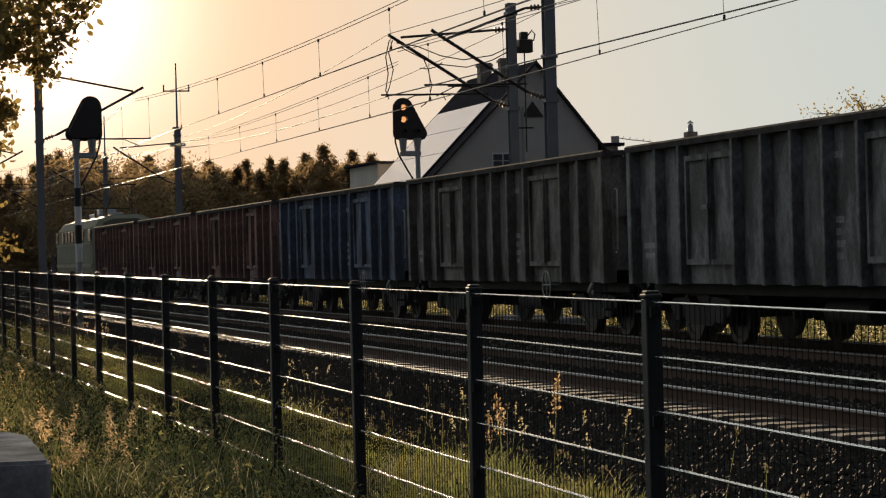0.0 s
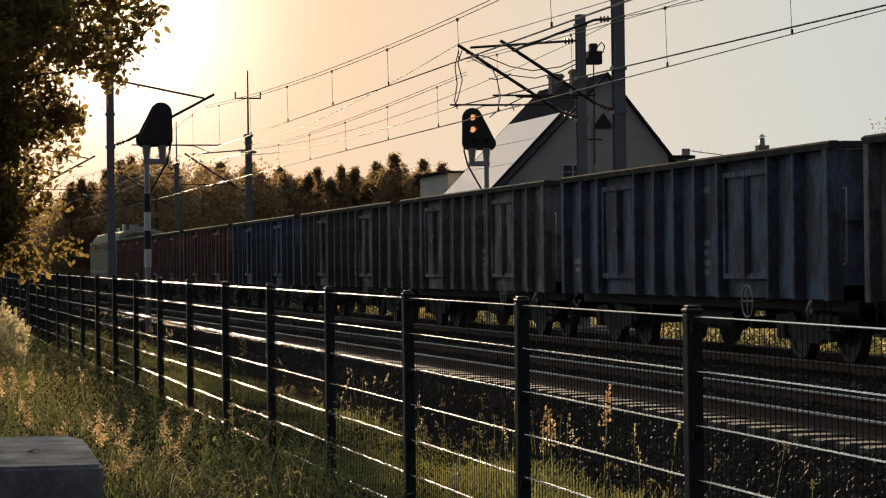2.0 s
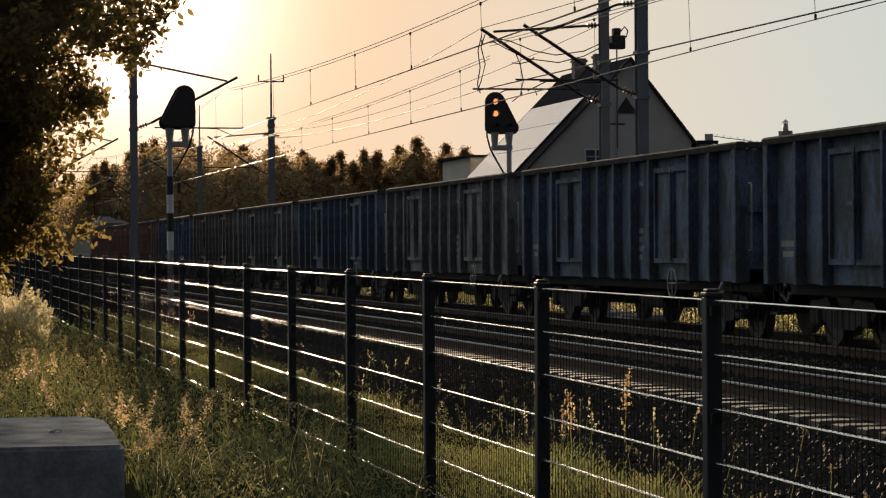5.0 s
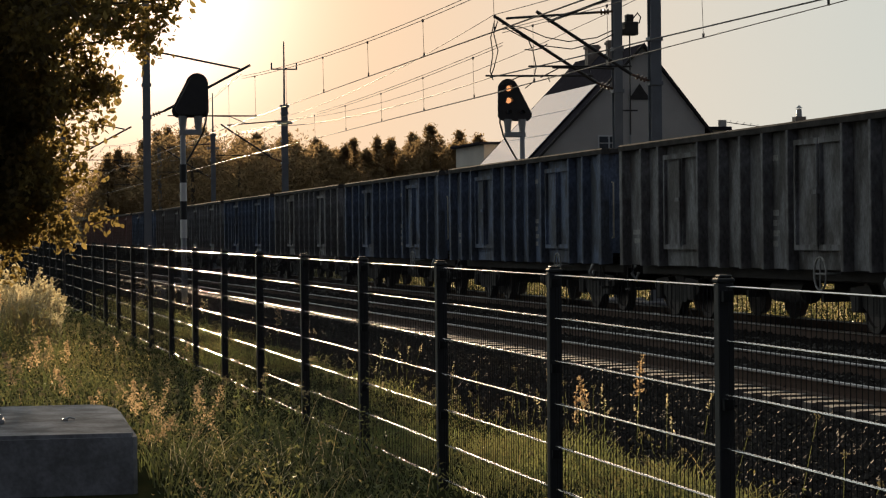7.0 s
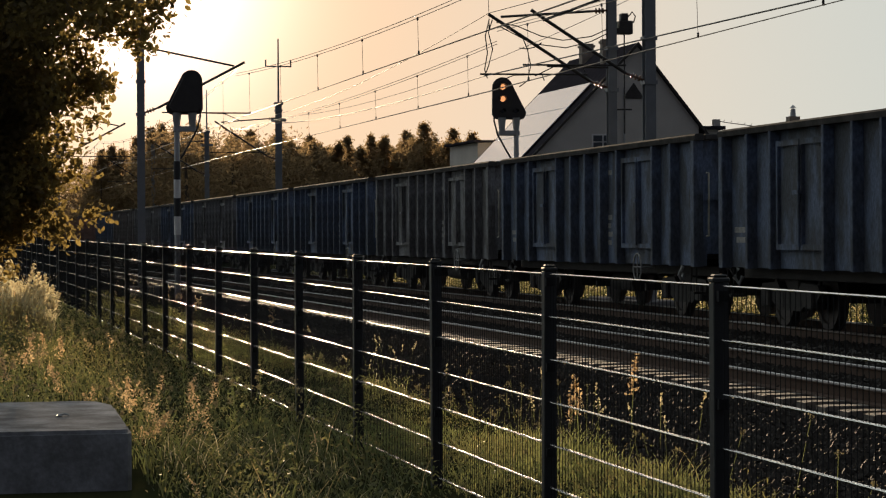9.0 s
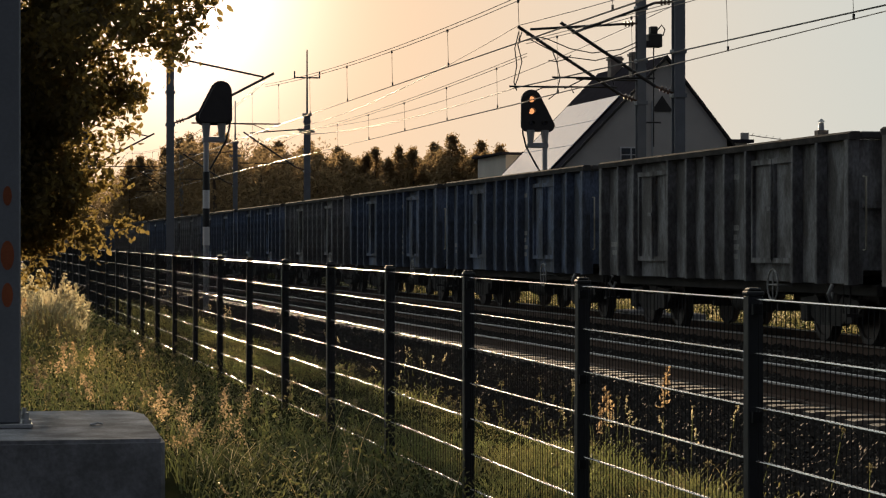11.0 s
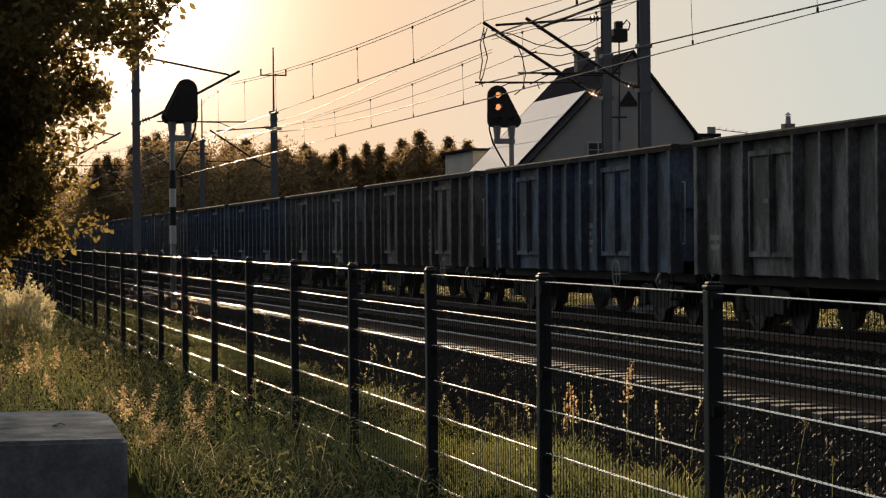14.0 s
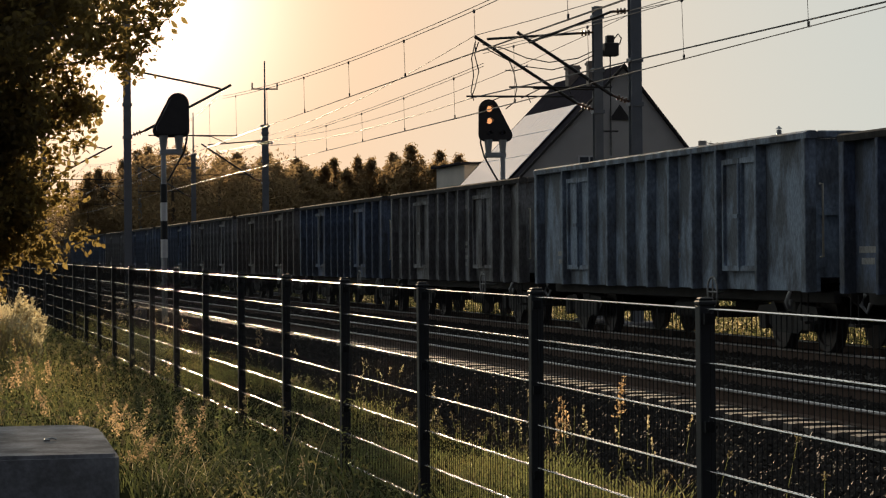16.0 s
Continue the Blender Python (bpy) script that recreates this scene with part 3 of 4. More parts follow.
def build_loco():
    base = tagged(empty("electric_locomotive"), "sage and cream electric locomotive with rounded cabs, raised pantograph", "locomotive")
    L = 7.6
    sect = [(-1.45, 1.05), (-1.48, 1.6), (-1.46, 2.6), (-1.38, 3.1), (-1.1, 3.45), (-0.6, 3.62), (0.6, 3.62), (1.1, 3.45), (1.38, 3.1), (1.46, 2.6), (1.48, 1.6), (1.45, 1.05)]
    bm = bmesh.new()
    rings = []
    for y, k, dz in ((-L - 0.35, 0.86, 0.0), (-L, 0.97, 0), (-L + 0.8, 1, 0), (L - 0.8, 1, 0), (L, 0.97, 0), (L + 0.35, 0.86, 0)):
        rings.append([bm.verts.new((x * k, y, 1.05 + (z - 1.05) * (0.93 if k < 0.9 else 1))) for x, z in sect])
    for a, b in zip(rings, rings[1:]):
        for k in range(len(sect)):
            bm.faces.new((a[k], a[(k + 1) % len(sect)], b[(k + 1) % len(sect)], b[k]))
    bm.faces.new(rings[0][::-1])
    bm.faces.new(rings[-1])
    bmesh.ops.recalc_face_normals(bm, faces=bm.faces)
    part("body", bm, M["loco"], base)
    part("waist_band", boxes((-1.492, -1.482, -L + 0.2, L - 0.2, 1.35, 1.5), (1.482, 1.492, -L + 0.2, L - 0.2, 1.35, 1.5), (-1.492, -1.482, -L + 0.2, L - 0.2, 2.36, 2.44), (1.482, 1.492, -L + 0.2, L - 0.2, 2.36, 2.44)), M["loco_pale"], base, "cream stripe")
    for s in (-1, 1):
        for y in (-6.9, -4.2, -2.8, -1.4, 0, 1.4, 2.8, 4.2, 6.9):
            xx = sorted((s * 1.462, s * 1.49))
            w = part("window", boxes((xx[0], xx[1], y - 0.42, y + 0.42, 2.5, 3.02), bevel=0.01), M["glass"], base)
    for e in (-1, 1):
        part("windscreen", boxes((-1.0, 1.0, e * (L + 0.30) - 0.06, e * (L + 0.30) + 0.07, 2.35, 2.95), bevel=0.02), M["glass"], base)
        for s in (-1, 1):
            bm = rod(bmesh.new(), (s * 0.95, e * (L + 0.3), 1.55), (s * 0.95, e * (L + 0.42), 1.55), 0.13, n=14)
            part("headlight", bm, M["lens_off"], base)
            bm = rod(bmesh.new(), (s * 0.875, e * (L + 0.3), 1.0), (s * 0.875, e * (L + 0.75), 1.0), 0.1, n=12)
            rod(bm, (s * 0.875, e * (L + 0.72), 1.0), (s * 0.875, e * (L + 0.77), 1.0), 0.25, n=18)
            part("buffer", bm, M["under"], base)
        b = bogie(base, e * 4.2)
    part("underframe", boxes((-1.4, 1.4, -L, L, 0.72, 1.06), bevel=0.03), M["under"], base)
    part("roof_hatch", boxes((-0.55, 0.55, -3.0, 3.0, 3.6, 3.8), (-0.4, 0.4, -1.6, -0.6, 3.8, 3.98), bevel=0.03), M["galv"], base)
    for y in (-6.2, -5.4, -2.2, 1.0, 1.8, 5.4, 6.2):
        for s in (-1, 1):
            bm = rod(bmesh.new(), (s * 0.62, y, 3.58), (s * 0.62, y, 3.92), 0.06, n=8)
            part("roof_insulator", bm, M["ceramic"], base)
    bm = bmesh.new()
    for s in (-0.5, 0.5):
        rod(bm, (s, -5.5, 3.92), (s * 0.8, -6.5, 4.4), 0.025, n=6)
        rod(bm, (s * 0.8, -6.5, 4.4), (s * 0.7, -5.6, 4.98), 0.02, n=6)
    rod(bm, (-0.8, -5.6, 4.98), (0.8, -5.6, 4.98), 0.03, n=6)
    rod(bm, (-0.5, -5.5, 3.92), (0.5, -5.5, 3.92), 0.03, n=6)
    part("pantograph", bm, M["tube"], base)
    bm = bmesh.new()
    for s in (-0.5, 0.5):
        rod(bm, (s, 5.5, 3.92), (s * 0.8, 6.6, 4.08), 0.025, n=6)
        rod(bm, (s * 0.8, 6.6, 4.08), (s * 0.7, 5.4, 4.2), 0.02, n=6)
    rod(bm, (-0.8, 5.4, 4.2), (0.8, 5.4, 4.2), 0.03, n=6)
    rod(bm, (-0.5, 5.5, 3.92), (0.5, 5.5, 3.92), 0.03, n=6)
    part("pantograph", bm, M["tube"], base)
    return base


def build_train():
    G, B, R, W, N = range(5)
    text = {G: "grey-green grimy open freight wagon with ribbed steel sides", B: "dark blue open freight wagon with ribbed steel sides",
            R: "dark brown rusty open freight wagon with ribbed sides", N: "dull brown-grey open freight wagon with ribbed steel sides", W: "pale blue-grey open freight wagon with ribbed steel sides"}
    order = [R, R, R, B, N, G, B, G, B, B, G, B, B, G, N, B, G, W, B, B]
    long_type = dict(TOP=TOP + 0.11, H=7.25, door=(3.58, 5.17), stations=(0, 1.17, 2.33, 3.5, 5.25))
    made = {}
    for i, c in enumerate(order):
        y = GAP0 + WAGON_L * (4.5 - i) - (0 if c != W else 0.85) - (1.7 if i > 17 else 0)
        if c not in made:
            made[c] = ob = build_wagon(WAGON_PAINT[c], text[c], **(long_type if c == W else {}))
            ob.matrix_basis = pose(FAR_TRACK, y, 0)
        else:
            ob = copy_thing(made[c], pose(FAR_TRACK, y, 0))
        moving.append((ob, y))
    ob = build_loco()
    ob.matrix_basis = pose(FAR_TRACK, GAP0 + WAGON_L * 5 + 8.35, 0)
    moving.append((ob, GAP0 + WAGON_L * 5 + 8.35))


build_train()

# ---- signals ----


def build_signal(x, y, side, label, lit, turn=0):
    """A colour light signal: striped pole, bracket, hood board that slants to a broad foot. side: 1 where the board reaches to +x."""
    base = tagged(empty("track_signal", pose(x, y, 0, 0, 0, turn)), label, "railway signal")
    part("pole", rod(bmesh.new(), (0, 0, -0.45), (0, 0, 4.95), 0.085, 0.075, n=14), M["galv"], base)
    for k in range(4):
        z = 1.55 + 0.52 * k
        part("stripe", rod(bmesh.new(), (0, 0, z), (0, 0, z + 0.52), 0.098, n=14), M["white"] if k % 2 == 0 else M["black"], base)
    bm = boxes(tuple(sorted((-side * 0.1, side * 0.54))) + (-0.07, 0.07, 4.46, 4.62), bevel=0.025)
    part("bracket", bm, M["galv"], base)
    for d in (0, 0.44):
        bm = rod(bmesh.new(), (side * d, 0, 4.6), (side * d, 0, 5.0), 0.085, 0.13, n=12)
        part("neck", bm, M["galv"], base)
    pts = []
    for (cx, cz), r, a0, a1 in (((-0.10, 5.14), 0.20, 165, 275), ((0.55, 5.14), 0.19, 265, 365), ((0.42, 5.90), 0.31, 0, 145)):
        for k in range(9):
            a = radians(a0 + (a1 - a0) * k / 8)
            pts.append((side * (cx + r * math.cos(a)), cz + r * math.sin(a)))
    part("background_board", prism(bmesh.new(), pts, 1, -0.03, 0.03), M["signal"], base)
    inner = [(side * 0.26 + (px - side * 0.26) * 0.84, 5.52 + (pz - 5.52) * 0.86) for px, pz in pts]
    part("housing", prism(bmesh.new(), inner, 1, 0.031, 0.20), M["signal"], base)
    for i, (px, pz) in enumerate(((0.42, 5.92), (0.42, 5.56), (0.42, 5.2), (0.02, 5.2))):
        px *= side
        on = lit and i < 2
        r = 0.085 if i < 2 else 0.06
        part("lens", rod(bmesh.new(), (px, -0.05, pz), (px, -0.031, pz), r, n=18), M["lamp"] if on else M["lens_off"], base, "glowing amber lens" if on else "")
        arc = [radians(-20 + 220 * k / 14) for k in range(15)]
        ring = [(px + r * 1.22 * math.cos(a), pz + r * 1.22 * math.sin(a)) for a in arc] + [(px + r * 1.12 * math.cos(a), pz + r * 1.12 * math.sin(a)) for a in arc[::-1]]
        bm = prism(bmesh.new(), ring, 1, -0.2, -0.031)
        part("lens_hood", bm, M["signal"], base)
    s = side
    bm = tube(bmesh.new(), [(s * 0.66, 0.05, 5.3), (s * 0.66, 0.08, 4.9), (s * 0.55, 0.1, 4.5), (s * 0.3, 0.1, 4.05), (s * 0.1, 0.05, 3.7)], 0.028)
    part("cable_conduit", bm, M["black"], base)
    return base


build_signal(7.85, 70, -1, "black signal seen from behind on a white striped grey pole", False, turn=180)
build_signal(18.22, 72, -1, "black signal with two lit amber lamps on a grey pole", True)

# ---- overhead line ----


def build_mast(x, y, h, reach, lo, hi, tie, label, width=0.24, rod_top=0.0, cross=False, arm=True):
    """A steel mast of height h over the track bed; lo, hi: where its cantilever starts and ends; tie: the top tie's two heights."""
    base = tagged(empty("overhead_line_mast", pose(x, y, 0)), label, "mast", group="masts of the overhead line")
    w = width / 2
    t = 0.018
    outline = [(-w, -w), (w, -w), (w, -w + t), (t / 2, -w + t), (t / 2, w - t), (w, w - t), (w, w), (-w, w), (-w, w - t), (-t / 2, w - t), (-t / 2, -w + t), (-w, -w + t)]
    part("column", prism(bmesh.new(), outline, 2, -0.45, h), M["steel"], base)
    part("footing", boxes((-0.5, 0.5, -0.5, 0.5, -0.9, 0.0), bevel=0.03), M["concrete"], base)
    for z in (lo - 0.1, lo + 0.9, h - 0.3):
        part("collar", boxes((-w - 0.03, w + 0.03, -w - 0.03, w + 0.03, z, z + 0.09)), M["steel"], base)
    if rod_top:
        part("lightning_rod", rod(bmesh.new(), (0, 0, h), (0, 0, h + rod_top), 0.05, 0.03, n=8), M["steel"], base)
        part("mast_cap", boxes((-w - 0.06, w + 0.06, -w - 0.06, w + 0.06, h, h + 0.12)), M["steel"], base)
        part("mast_plate", boxes((-w - 0.2, w + 0.2, -w - 0.05, w + 0.05, h - 0.75, h - 0.62)), M["steel"], base)
    if cross:
        z = h + rod_top * 0.57
        bm = boxes((-0.6, 0.6, -0.04, 0.04, z, z + 0.06), (-0.6, -0.54, -0.03, 0.03, z + 0.06, z + 0.32), (0.54, 0.6, -0.03, 0.03, z + 0.06, z + 0.32))
        part("crossarm", bm, M["steel"], base)
    if arm:
        s = 1 if reach > 0 else -1
        e = s * (w + 0.42)
        part("cantilever_tube", rod(bmesh.new(), (e, 0, lo + 0.15), (reach, 0, hi), 0.04, n=8), M["tube"], base)
        part("top_tie", rod(bmesh.new(), (e, 0, tie[0] - 0.03), (reach * 0.9, 0, tie[1]), 0.03, n=8), M["tube"], base)
        for z, d in ((lo, 0.15), (tie[0], -0.03)):
            p0, p1 = Vector((s * w, 0, z)), Vector((e, 0, z + d))
            cuts = [0, 0.2, 0.22, 0.28, 0.3, 0.4, 0.42, 0.48, 0.5, 0.6, 0.62, 0.68, 0.7, 1.0]
            radii = [0.026, 0.026] + [0.07, 0.07, 0.03, 0.03] * 3
            part("insulator", tube(bmesh.new(), [p0.lerp(p1, f) for f in cuts], radii, n=10), M["ceramic"], base)
        rz = 5.3
        part("registration_tube", rod(bmesh.new(), (reach * 1.07, 0, rz), (reach * 0.2, 0, rz + 0.01), 0.024, n=6), M["tube"], base)
        part("steady_arm", tube(bmesh.new(), [(reach * 0.55, 0, rz - 0.14), (reach * 0.57, 0, rz), (reach * 0.8, 0, rz - 0.02), (reach * 0.97, 0, rz - 0.25)], 0.014), M["tube"], base)
    return base


far_label = "grey steel overhead line mast beyond the far track"
mast_b = build_mast(16.88, 57.2, 7.47, -3.02, 5.0, 6.72, (6.85, 6.66), far_label, width=0.21)
mast_a = build_mast(16.83, 54.0, 8.6, -2.75, 4.98, 6.53, (7.05, 6.3), far_label, width=0.25)
build_mast(16.88, 111, 7.45, -2.9, 5.0, 6.7, (6.85, 6.66), "steel mast with a thin rod and small crossarm on top", width=0.27, rod_top=3.0, cross=True)
build_mast(16.8, 137.5, 7.3, -2.9, 5.0, 6.7, (6.85, 6.66), "distant steel mast with a thin rod on top", width=0.24, rod_top=2.4)
build_mast(16.8, 168, 7.8, -2.9, 5.0, 6.7, (6.85, 6.66), "distant steel mast beyond the far track")
build_mast(7.4, 76, 9.3, 3.2, 5.3, 6.87, (7.25, 6.75), "tall grey steel mast beside the near track", width=0.22)
build_mast(7.3, 117, 8.6, 3.2, 5.3, 6.87, (7.25, 6.75), "distant grey mast beside the near track")
build_mast(7.3, 134, 8.6, 3.2, 5.3, 6.87, (7.25, 6.75), "distant grey mast beside the near track")
build_mast(7.3, 190, 8.6, 3.2, 5.3, 6.87, (7.25, 6.75), "distant grey mast beside the near track")


def dress_mast_b():
    """The switch box, its pull rod and the hanging jumper cables."""
    bm = boxes((0.16, 0.5, -0.15, 0.15, 6.28, 6.6), bevel=0.02)
    box(bm, 0.22, 0.4, -0.1, 0.1, 6.6, 6.78, bevel=0.02)
    k = part("switch_box", bm, M["tube"], mast_b, "dark line switch box")
    part("bracket_plate", boxes((0.106, 0.16, -0.12, 0.12, 6.3, 6.42)), M["tube"], k)
    part("pull_rod", rod(bmesh.new(), (0.32, 0, 3.9), (0.32, 0, 6.28), 0.018, n=6), M["tube"], mast_b)
    part("rod_guide", boxes((-0.06, 0.5, -0.02, 0.02, 4.46, 4.5)), M["tube"], mast_b)
    part("horn", tube(bmesh.new(), [(0.42, 0, 6.7), (0.52, 0, 6.82), (0.6, 0, 6.72), (0.56, 0, 6.58), (0.46, 0, 6.55)], 0.018), M["tube"], mast_b)
    for pts in ([(-2.9, -0.3, 6.5), (-2.4, -0.3, 6.42), (-1.8, -0.2, 6.2), (-1.2, 0, 6.12), (-0.5, 0, 6.22), (-0.1, 0, 6.4)],
                [(-2.7, 0.2, 6.45), (-1.9, 0.2, 6.05), (-1.1, 0.1, 5.95), (-0.5, 0, 6.1), (-0.1, 0, 6.3)],
                [(-1.75, -0.1, 6.05), (-1.9, -0.1, 5.95), (-2.1, -0.1, 5.9), (-2.3, -0.1, 5.92)],
                [(-2.25, -0.1, 6.25), (-2.1, -0.1, 5.9), (-2.02, -0.1, 5.5), (-2.1, -0.1, 5.15), (-2.3, -0.1, 5.0)],
                [(-3.0, 0, 6.6), (-3.1, 0, 6.2), (-3.05, 0, 5.8), (-3.12, 0, 5.4), (-3.05, 0, 5.2)],
                [(-2.9, 0.1, 6.6), (-3.0, 0.1, 6.3), (-2.9, 0.1, 5.9), (-3.0, 0.1, 5.5), (-3.1, 0.1, 5.25)]):
        part("jumper_cable", tube(bmesh.new(), pts, 0.014, n=5), M["tube"], mast_b)
    part("cross_beam", rod(bmesh.new(), (-1.6, 0, 5.5), (0.1, 0, 5.48), 0.025, n=6), M["tube"], mast_b)


dress_mast_b()


def sag_line(a, b, drop, n=14):
    a, b = Vector(a), Vector(b)
    return [a.lerp(b, k / n) - Vector((0, 0, 4 * drop * (k / n) * (1 - k / n))) for k in range(n + 1)]


def build_line(label, cx, wire_z, spans, twin=True):
    """Contact wire with its messenger and droppers. spans: y0, y1, messenger height at both ends, its sag."""
    base = tagged(empty("overhead_line"), label, "overhead wire")
    for i, (y0, y1, z0, z1, drop) in enumerate(spans):
        xa, xb = cx + (0.12 if i % 2 else -0.12), cx + (-0.12 if i % 2 else 0.12)
        n = 24
        mess = sag_line((xa, y0, z0), (xb, y1, z1), drop, n)
        for dz in (0, 0.07) if twin else (0,):
            part("messenger_wire", tube(bmesh.new(), [p + Vector((0, 0, dz)) for p in mess], 0.0075, n=6), M["copper"], base)
        for dx in ((-0.035, 0.035) if twin else (0,)):
            part("contact_wire", tube(bmesh.new(), [(xa + dx, y0, wire_z), (xb + dx, y1, wire_z + (0.03 if dx > 0 else 0))], 0.0075, n=6), M["copper"], base)
        m = max(4, round((y1 - y0) / 6.3))
        for k in range(m):
            p = mess[0].lerp(mess[-1], (k + 0.5) / m) - Vector((0, 0, 4 * drop * ((k + 0.5) / m) * (1 - (k + 0.5) / m)))
            bm = rod(bmesh.new(), (p.x, p.y, wire_z + 0.02), (p.x, p.y + 0.1, p.z), 0.005, n=5)
            d = part("dropper", bm, M["copper"], base)
            part("clamp", boxes((p.x - 0.014, p.x + 0.014, p.y - 0.02, p.y + 0.02, wire_z, wire_z + 0.09)), M["tube"], d)
            part("clip", boxes((p.x - 0.016, p.x + 0.016, p.y + 0.07, p.y + 0.13, p.z - 0.04, p.z + 0.02)), M["tube"], d)
    return base


build_line("dark twin contact wire and messenger over the far track", FAR_TRACK - 0.1, 4.93,
           [(-10, 57, 6.5, 6.3, 0.5), (57, 111, 6.0, 6.1, 0.32), (111, 168, 6.6, 6.6, 0.7), (168, 230, 6.6, 6.6, 0.7), (230, 300, 6.6, 6.6, 0.7)])
build_line("dark contact wire and messenger over the near track", NEAR_TRACK, 5.11,
           [(-40, 15.75, 6.6, 6.6, 0.75), (15.75, 76, 6.5, 6.45, 0.62), (76, 134, 6.6, 6.6, 0.7), (134, 190, 6.6, 6.6, 0.7), (190, 260, 6.6, 6.6, 0.7)])


def build_feeder(label, pts, r=0.0085, count=1, wire="tube"):
    base = tagged(empty("overhead_cable"), label, "cable")
    for c in range(count):
        for a, b, drop in pts:
            part("cable", tube(bmesh.new(), [p + Vector((0.08 * c, 0, 0.03 * c)) for p in sag_line(a, b, drop, 12)], r, n=5), M[wire], base)
    return base


build_feeder("twin contact wire of the overlapping section", [((14.35, -8, 4.62), (13.75, 57.2, 5.25), 0.0), ((13.75, 57.2, 5.25), (16.6, 111, 6.6), 0.25)], count=2)
build_feeder("tensioned messenger cable of the overlapping section", [((14.3, -8, 6.9), (13.86, 57.2, 6.74), 0.5), ((13.86, 57.2, 6.74), (16.7, 111, 7.0), 0.3)])
build_feeder("bare return cable along the far masts", [((17.0, -5, 7.0), (17.0, 54, 7.1), 0.6), ((17.0, 54, 7.1), (17.05, 111, 6.9), 0.6), ((17.05, 111, 6.9), (16.9, 168, 6.9), 0.5)], r=0.008)
build_feeder("thin feeder cable above the near masts", [((7.5, 10, 8.9), (7.5, 76, 8.7), 0.7), ((7.5, 76, 8.7), (7.4, 134, 8.5), 0.7)], r=0.009)

# ---- house ----


def build_house():
    base = tagged(empty("house", pose(35.07, 115, 0)), "grey plastered gabled house with dark roof and solar panels", "house")
    A, kl, kr = 10.8, 1.03, 1.25          # ridge height and the two roof slopes
    wl, wr = -6.6, 3.1
    zl, zr = A - kl * 6.6 - 0.18, A - kr * 3.1 - 0.18
    LEN = 12.3
    bm = prism(bmesh.new(), [(wl, -0.5), (wr, -0.5), (wr, zr), (0, A - 0.18), (wl, zl)], 1, 0.15, LEN - 0.15)
    part("wall", bm, M["plaster"], base)
    for s, k, w, nm in ((-1, kl, 7.1, "roof_slope"), (1, kr, 3.5, "roof_slope")):
        bm = prism(bmesh.new(), [(0, A), (s * w, A - k * w), (s * w, A - k * w - 0.15), (0, A - 0.17)], 1, -0.02, LEN + 0.3)
        r = part(nm, bm, M["tiles"], base)
        bm = prism(bmesh.new(), [(0, A + 0.03), (s * (w + 0.04), A + 0.03 - k * (w + 0.04)), (s * (w + 0.04), A - 0.13 - k * (w + 0.04)), (0, A - 0.14)], 1, -0.07, -0.022)
        part("barge_board", bm, M["trimwood"], r)
    part("gutter", boxes((3.5, 3.66, -0.3, LEN + 0.3, A - kr * 3.5 - 0.28, A - kr * 3.5 - 0.14), bevel=0.02), M["trimwood"], base)
    for x, y, w, top in ((-0.3, 8.2, 0.62, 11.35), (-0.62, 3.4, 0.5, 11.2)):
        bm = boxes((x - w / 2, x + w / 2, y - w / 2, y + w / 2, A - 1.9, top), (x - w / 2 - 0.06, x + w / 2 + 0.06, y - w / 2 - 0.06, y + w / 2 + 0.06, top - 0.2, top - 0.08))
        part("chimney", bm, M["brick"], base)
    # solar panels lie on the slope that meets the sun
    th = math.atan(kl)
    slope = Vector((-math.cos(th), 0, -math.sin(th)))
    nrm = Vector((-math.sin(th), 0, math.cos(th)))
    origin = Vector((0, 0, A))
    bm = bmesh.new()
    ph, pw = 1.72, 1.02
    box(bm, 0, ph - 0.05, 0, pw - 0.035, 0, 0.035)
    me = template("solar_panel", bm, M["panel"])
    rot = Matrix((slope, (0, 1, 0), nrm)).transposed().to_4x4()
    for r in range(4):
        for c in range(10):
            o = new("solar_panel", me)
            o.parent = base
            o.matrix_basis = Matrix.Translation(origin + slope * (2.75 + ph * r) + nrm * 0.09 + Vector((0, 1.4 + pw * c, 0))) @ rot
    for r in range(5):
        bm = box(bmesh.new(), -0.025, 0.005, 1.38, 11.6, 0, 0.05)
        o = part("panel_rail", bm, M["alu"], base)
        o.matrix_basis = Matrix.Translation(origin + slope * (2.75 + ph * r - 0.02) + nrm * 0.06) @ rot
    # attic vent and a gable window
    part("attic_vent", prism(bmesh.new(), [(-0.75, 8.08), (0.35, 8.08), (-0.2, 8.85)], 1, 0.10, 0.149), M["trimwood"], base)
    w = part("window", boxes((-2.32, -1.2, 0.09, 0.149, 5.1, 6.36)), M["white"], base)
    for x in (-2.25, -1.73):
        part("pane", boxes((x, x + 0.44, 0.07, 0.089, 5.18, 5.95)), M["glass"], w)
        part("pane", boxes((x, x + 0.44, 0.07, 0.089, 6.0, 6.29)), M["glass"], w)
    part("downpipe", rod(bmesh.new(), (-0.7, 0.08, 0), (-0.7, 0.08, 8.6), 0.05, n=8), M["galv"], base)
    part("side_roof", boxes((3.4, 5.8, 4.0, 9.0, 6.78, 6.95)), M["tiles"], base)
    part("side_wall", boxes((3.25, 5.5, 4.2, 8.8, -0.5, 6.775)), M["plaster"], base)
    part("flue", boxes((5.28, 5.62, 4.3, 4.6, 6.95, 7.3)), M["plaster"], base)
    bm = tube(bmesh.new(), [(5.6, 4.4, 7.2), (6.3, 4.4, 7.1), (7.2, 4.4, 7.0), (8.4, 4.4, 6.8), (9.4, 4.4, 6.45)], 0.02)
